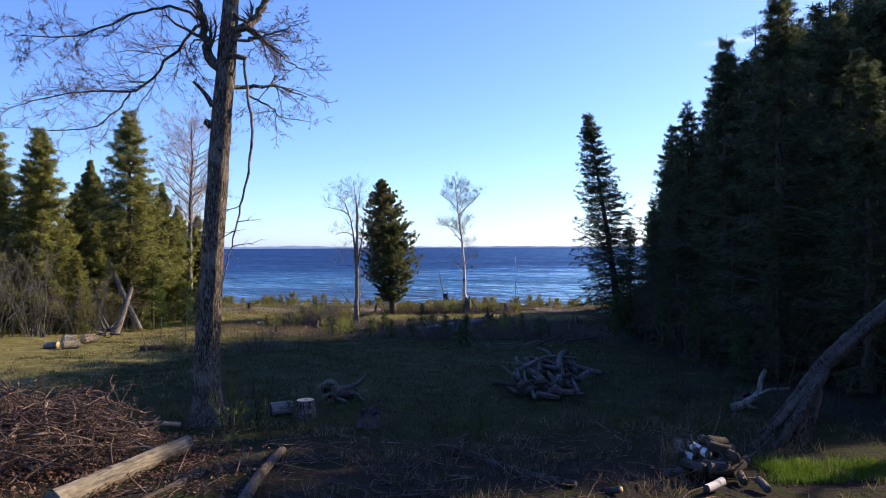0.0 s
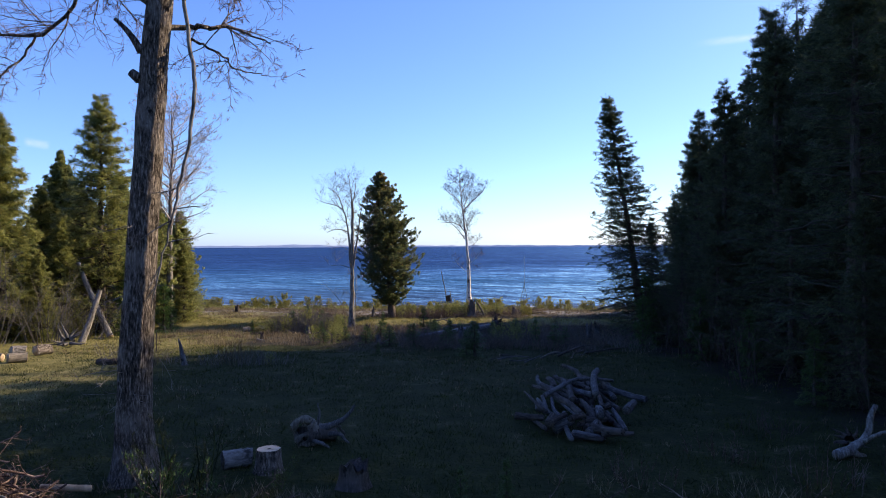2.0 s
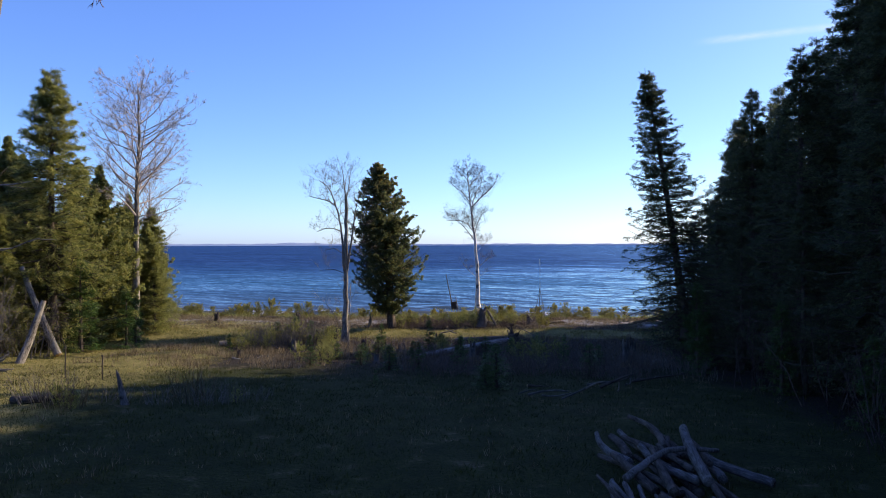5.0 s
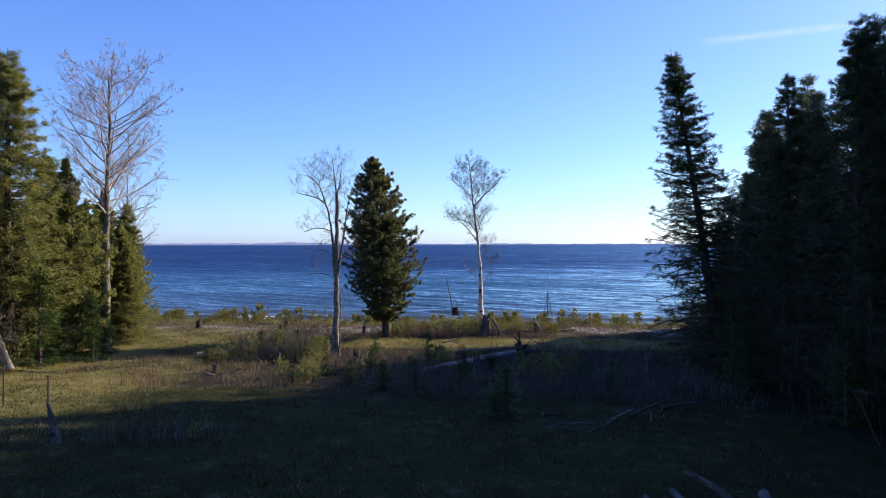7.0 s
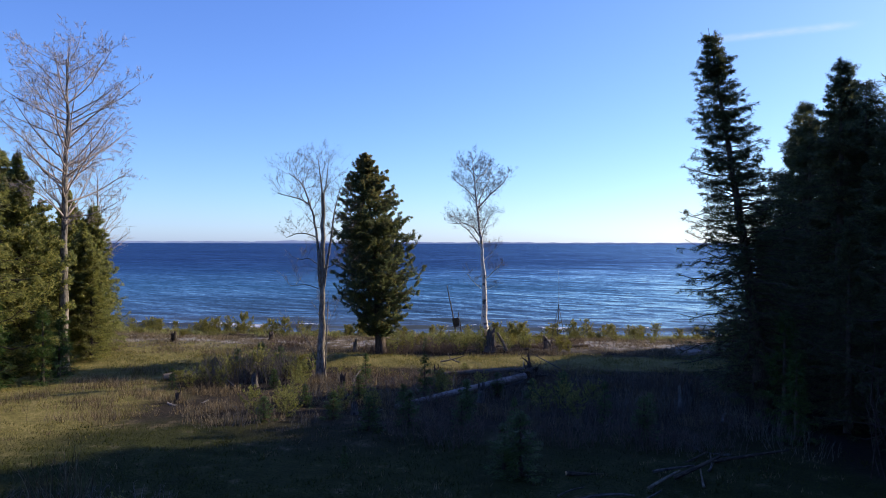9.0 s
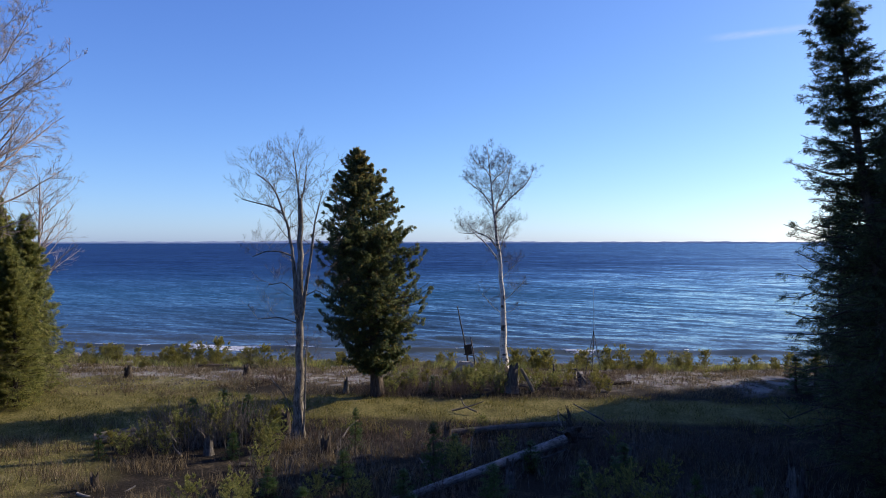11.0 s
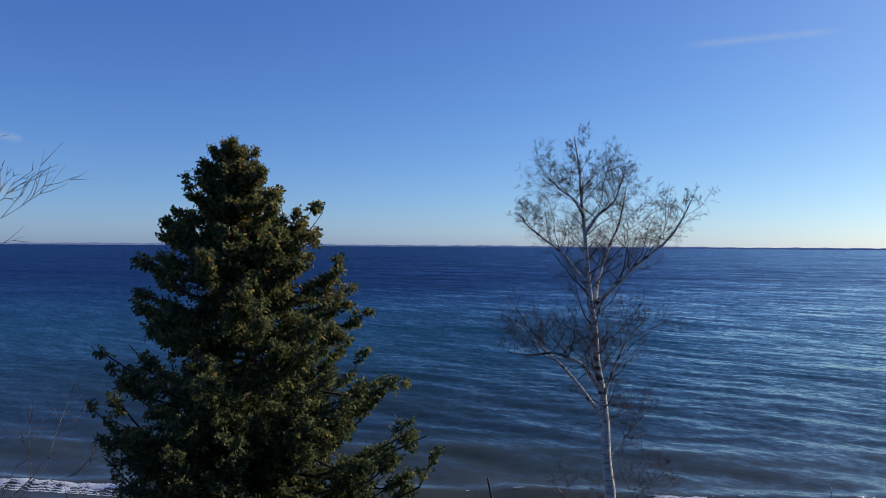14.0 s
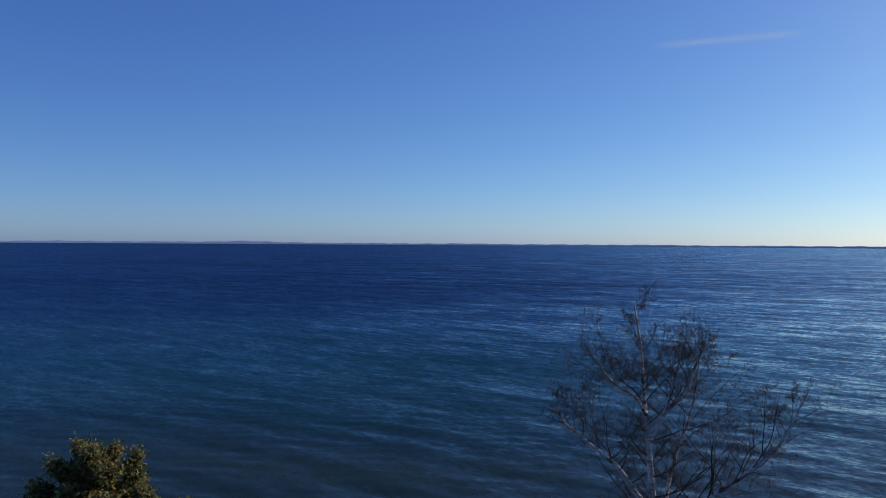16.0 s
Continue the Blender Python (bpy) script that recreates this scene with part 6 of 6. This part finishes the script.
wild = conifer("leafy_shrub", np.random.default_rng(133), gp(-3.3, 11.2), 0.7, 0.45, "straggling green shrub with sparse leaves", "near shrubs", leaf=YOUNG_LEAF, style="shrub", bare=0.05, boughs=13, twigs=4, sprays=2, fans=3, blade=0.05, trunk_r=0.01)
wild["tall"] = 0.7
tagged(wild, category="shrub")
row_of(1.0, [(-2.75, 11.3, 0.55), (-3.5, 11.7, 0.6), (-2.0, 12.2, 0.4), (-3.1, 10.3, 0.45)], [wild])
thicket("leafy_shrub", np.random.default_rng(131), gp(-3.35, 12.1), 1.05, 1.3, 16, "straggling green shrub at the foot of the big tree", material=SHADE_GRASS)
for j in range(26):
    x, y = rng.uniform(-5.0, 8.5), rng.uniform(35.5, 40.6)
    thicket("dead_weeds", np.random.default_rng(140 + j), gp(x, y), rng.uniform(0.4, 0.75), 2.6, 34, "grey dead weed stems in a dense stand", "dead weeds", WEED, [(4, (15, 40), 0.3, 0.35)])
for j in range(10):
    x, y = rng.uniform(-7.5, 3.5), rng.uniform(32.5, 35.5)
    thicket("dead_weeds", np.random.default_rng(160 + j), gp(x, y), rng.uniform(0.25, 0.45), 2.2, 26, "low dead weed stems in the meadow", "dead weeds", WEED, [(4, (15, 40), 0.3, 0.35)])

for j in range(30):
    x, y = rng.uniform(-3.5, 8.0), rng.uniform(31.0, 41.5)
    thicket("dark_bramble", np.random.default_rng(180 + j), gp(x, y), rng.uniform(0.4, 0.85), 2.4, 48, "dark leafless bramble in the shade", "dark brambles", TWIG, [(6, (20, 60), 0.4, 0.2), (2, (20, 60), 0.5, 0.2)])

for j in range(16):
    x, y = rng.uniform(-9.4, -6.7), rng.uniform(40.0, 42.4)
    thicket("dead_weeds", np.random.default_rng(250 + j), gp(x, y), rng.uniform(0.8, 1.3), 1.8, 40, "grey dead weed stems in a dense stand", "dead weeds", WEED, [(4, (12, 35), 0.3, 0.3)])
for j in range(16):
    x, y = rng.uniform(3.0, 8.4), rng.uniform(30.6, 39.0)
    thicket("dead_weeds", np.random.default_rng(270 + j), gp(x, y), rng.uniform(0.35, 0.65), 2.4, 40, "grey dead weeds in deep shade", "dead weeds", WEED, [(4, (15, 40), 0.3, 0.3)])
for j in range(30):
    x, y = rng.uniform(-8.0, 7.0), rng.uniform(40.4, 42.4)
    thicket("dead_weeds", np.random.default_rng(400 + j), gp(x, y), rng.uniform(0.25, 0.5), 2.0, 40, "brown dead weeds beside the mown strip", "dead weeds", BRUSH if j % 2 else WEED, [(5, (15, 40), 0.3, 0.3)])
for j in range(12):
    x, y = rng.uniform(-2.5, 4.5), rng.uniform(46.6, 47.8)
    thicket("dark_bramble", np.random.default_rng(320 + j), gp(x, y), rng.uniform(0.35, 0.7), 1.8, 40, "dark leafless bramble along the bank", "dark brambles", TWIG, [(6, (20, 60), 0.4, 0.2)])
log_thing("fallen_log", rng, gp(-0.6, 47.0, 0.03), gp(3.6, 47.3, 0.05), 0.1, 0.08, "long dark log along the edge of the grass", bark=ROTTEN, cut=ROTTEN, bend=0.004)
for j in range(14):
    x, y = rng.uniform(-9, 5), rng.uniform(38.5, 44.5)
    a = rng.uniform(0, 3.1)
    log_thing("dead_branch", rng, gp(x, y, 0.12), gp(x + 1.1 * math.cos(a), y + 1.1 * math.sin(a), rng.uniform(0.1, 0.55)), 0.035, 0.015, "bleached dead branch lying in the weeds", "dead branches", PALE_WOOD if j % 2 else DRIFTWOOD, bend=0.06, sides=6, category="branch")
for j, (x, y, h) in enumerate(((-9.5, 24.6, 0.75), (-10.2, 25.2, 0.85), (-7.4, 25.4, 0.5), (-6.7, 25.7, 0.7), (-6.1, 25.4, 0.6), (-5.4, 26.0, 0.5), (-7.0, 26.6, 0.8), (-8.8, 25.6, 0.45))):
    thicket("dead_weeds", np.random.default_rng(340 + j), gp(x, y), h, 1.7, 34, "low dead weeds round a weathered stump", "dead weeds", WEED if j % 3 else GRASS_DRY, [(4, (15, 45), 0.35, 0.3)])
for j in range(10):
    x, y = np.random.default_rng(360 + j).uniform((-4.0, 45.9), (0.5, 47.2))
    thicket("dark_bramble", np.random.default_rng(370 + j), gp(x, y), 0.4 + 0.03 * j, 1.8, 44, "dark leafless bramble round the foot of a cedar", "dark brambles", TWIG, [(6, (20, 60), 0.4, 0.2)])
bushy = conifer("green_shrub", np.random.default_rng(291), gp(-7.4, 41.2), 1.2, 0.55, "green leafy shrub among dead weeds", "weedy shrubs", leaf=SUNNY_LEAF, style="shrub", bare=0.03, boughs=30, twigs=6, sprays=4, fans=7, blade=0.05, trunk_r=0.015)
bushy["tall"] = 1.2
tagged(bushy, category="shrub")
row_of(1.0, [(-9.7, 24.9, 0.6, 20), (-9.2, 24.5, 0.45, 140), (-5.6, 25.7, 0.4, 70)] + [(rng.uniform(-9.6, -5.2), rng.uniform(39.4, 42.8), rng.uniform(0.4, 0.95), rng.uniform(0, 360)) for j in range(16)] + [(rng.uniform(-9.5, 1.0), rng.uniform(41.4, 42.6), rng.uniform(0.25, 0.45), rng.uniform(0, 360)) for j in range(10)] + [(rng.uniform(-3.5, 4.0), rng.uniform(46.6, 48.8), rng.uniform(0.5, 0.9), rng.uniform(0, 360)) for j in range(18)] + [(rng.uniform(-6, 5), rng.uniform(33, 41), rng.uniform(0.5, 0.9), rng.uniform(0, 360)) for j in range(16)], [bushy])

# ---- grass, weeds, stones, foam ----
rng = np.random.default_rng(200)
grass_field("meadow_grass", rng, clumps(rng, 15000, (-14, 10), (11.5, 33), 0.5, 0.25), 0.1, 0.012, SHADE_GRASS, "short green meadow grass darkened for the forest's shade", 0.5, 5, 0.07)
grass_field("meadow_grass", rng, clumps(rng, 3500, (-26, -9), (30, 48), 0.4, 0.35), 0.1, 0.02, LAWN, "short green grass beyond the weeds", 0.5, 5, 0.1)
grass_field("dry_grass", rng, clumps(rng, 1300, (-10, 9), (5, 12.5), 0.9, 0.68), 0.2, 0.012, GRASS_DRY, "dry tan grass tufts", 0.45, 6, 0.05)
grass_field("dry_grass", rng, clumps(rng, 2800, (-14, 9), (33, 43), 0.7, 0.7), 0.34, 0.014, GRASS_DRY, "tall dead grass between the weeds", 0.3, 6, 0.08)
grass_field("dry_grass", rng, clumps(rng, 9000, (-24, 15), (50.4, 55.4), 0.6, 0.35), 0.2, 0.016, GRASS_DRY, "dry beach grass", 0.35, 6, 0.08)
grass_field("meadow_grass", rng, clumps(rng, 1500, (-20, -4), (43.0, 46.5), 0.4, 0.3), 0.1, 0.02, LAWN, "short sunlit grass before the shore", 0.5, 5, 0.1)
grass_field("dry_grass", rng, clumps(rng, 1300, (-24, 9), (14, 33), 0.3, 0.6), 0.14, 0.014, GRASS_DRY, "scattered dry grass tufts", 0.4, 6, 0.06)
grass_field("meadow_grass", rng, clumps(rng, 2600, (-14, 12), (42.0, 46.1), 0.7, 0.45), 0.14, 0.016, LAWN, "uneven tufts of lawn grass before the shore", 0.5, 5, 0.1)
grass_field("dry_grass", rng, clumps(rng, 3400, (-20, 12), (46.0, 51.0), 0.8, 0.5), 0.22, 0.014, GRASS_DRY, "dry grass tufts on the bank", 0.4, 6, 0.08)
grass_field("low_growth", rng, clumps(rng, 2600, (-22, 17), (52.2, 55.4), 0.9, 0.5), 0.3, 0.03, SUNNY_LEAF, "low yellow-green shrub growth along the beach", 0.4, 5, 0.1)
# pool of sunlight beside the firewood, laid down as brighter blades
grass_field("meadow_grass", rng, clumps(rng, 700, (5.35, 7.3), (9.0, 9.95), 0.8, 0.1), 0.14, 0.012, SUN_PATCH_GRASS, "grass brightened as a small pool of sun by the firewood", 0.5, 7, 0.06)
tuft = np.column_stack([rng.normal(4.0, 0.08, 40), rng.normal(9.75, 0.08, 40)])
grass_field("dry_grass", rng, tuft, 0.55, 0.01, GRASS_DRY, "tall tan grass tuft by the firewood", 0.2, 5, 0.03)


def stones(name, places, size, label):
    bm = bmesh.new()
    bmesh.ops.create_icosphere(bm, subdivisions=1, radius=1)
    unit_v = np.array([v.co[:] for v in bm.verts])
    unit_f = np.array([[v.index for v in f.verts] for f in bm.faces])
    bm.free()
    n = len(places)
    s = size * rng.lognormal(0, 0.45, n)
    shape = s[:, None, None] * rng.uniform(0.6, 1.2, (n, 1, 3)) * (1, 1, 0.6) * (1 + rng.normal(0, 0.09, (n, len(unit_v), 1)))
    centre = np.column_stack([places, gz(places[:, 0], places[:, 1]) + s * 0.2])
    v = unit_v[None] * shape + centre[:, None]
    f = (unit_f[None] + (np.arange(n) * len(unit_v))[:, None, None]).reshape(-1, 3)
    g = Geo()
    g.add(v, f)
    return whole(name, g, STONE, label, "stones", kind="stuff")


x = rng.uniform(-32, 26, 4200)
stones("beach_stones", np.column_stack([x, 56.4 - 0.08 * np.clip(x, -30, 12) + rng.normal(0, 0.75, 4200)]), 0.06, "rounded grey stones along the waterline")
stones("gravel", np.column_stack([rng.uniform(-20, -8.0, 2600), rng.uniform(47.4, 50.6, 2600)]), 0.017, "pale gravel of the upper beach")
stones("gravel", np.column_stack([rng.uniform(5, 12, 700), rng.uniform(47.5, 50.5, 700)]), 0.022, "pale gravel by the path")

def foam_line():
    """A broken ribbon of foam along the crest of the last wave, and a thin wet edge of froth."""
    x = np.arange(-34, 26, 0.045)
    strength = 0.5 * np.sin(x * 0.9 + 2) + 2.2 * np.exp(-((x + 14.3) / 5.2) ** 4) + 1.5 * np.exp(-((x - 6.8) / 1.1) ** 4) + 1.4 * np.exp(-((x - 11.6) / 0.8) ** 4) + 0.2
    rough = np.convolve(rng.normal(0, 1, len(x)), np.ones(5) / 2.2, "same")
    slow = np.convolve(rng.normal(0, 1, len(x)), np.ones(40) / 6.3, "same")
    lift = 61.5 + 0.35 * np.sin(0.16 * x) + 0.2 * np.sin(0.43 * x + 1) - 0.08 * np.clip(x, -30, 12)
    g = Geo()
    for back, wide, gate in ((0.14, 0.13, 0.9), (0.0, 0.07, 1.2), (-0.16, 0.06, 1.4), (-0.32, 0.05, 1.6), (-0.5, 0.045, 1.8)):
        w = wide * np.clip(strength - gate + 0.55 * slow, 0, 1.4) * np.clip(1 + 0.45 * rough, 0.05, 2.2)
        y0 = lift + back + 0.07 * slow + rng.normal(0, 0.012, len(x))
        rows = np.stack([y0, y0 - 0.4 * w, y0 - w])
        X = np.repeat(x[None], 3, 0)
        Z = WATER_Z + wave_height(X, rows) + np.array((0.008, 0.03, 0.01))[:, None] + rng.normal(0, 0.006, X.shape)
        i = np.arange(X.size).reshape(X.shape)
        keep = (w[:-1] > 0.012) & (w[1:] > 0.012)
        q = np.stack([i[:-1, :-1], i[1:, :-1], i[1:, 1:], i[:-1, 1:]], -1)[:, keep].reshape(-1, 4)
        g.add(np.stack([X, rows, Z], -1), q)
    return whole("foam", g, FOAM, "white foam of small breaking waves", "foam", kind="stuff")


foam_line()
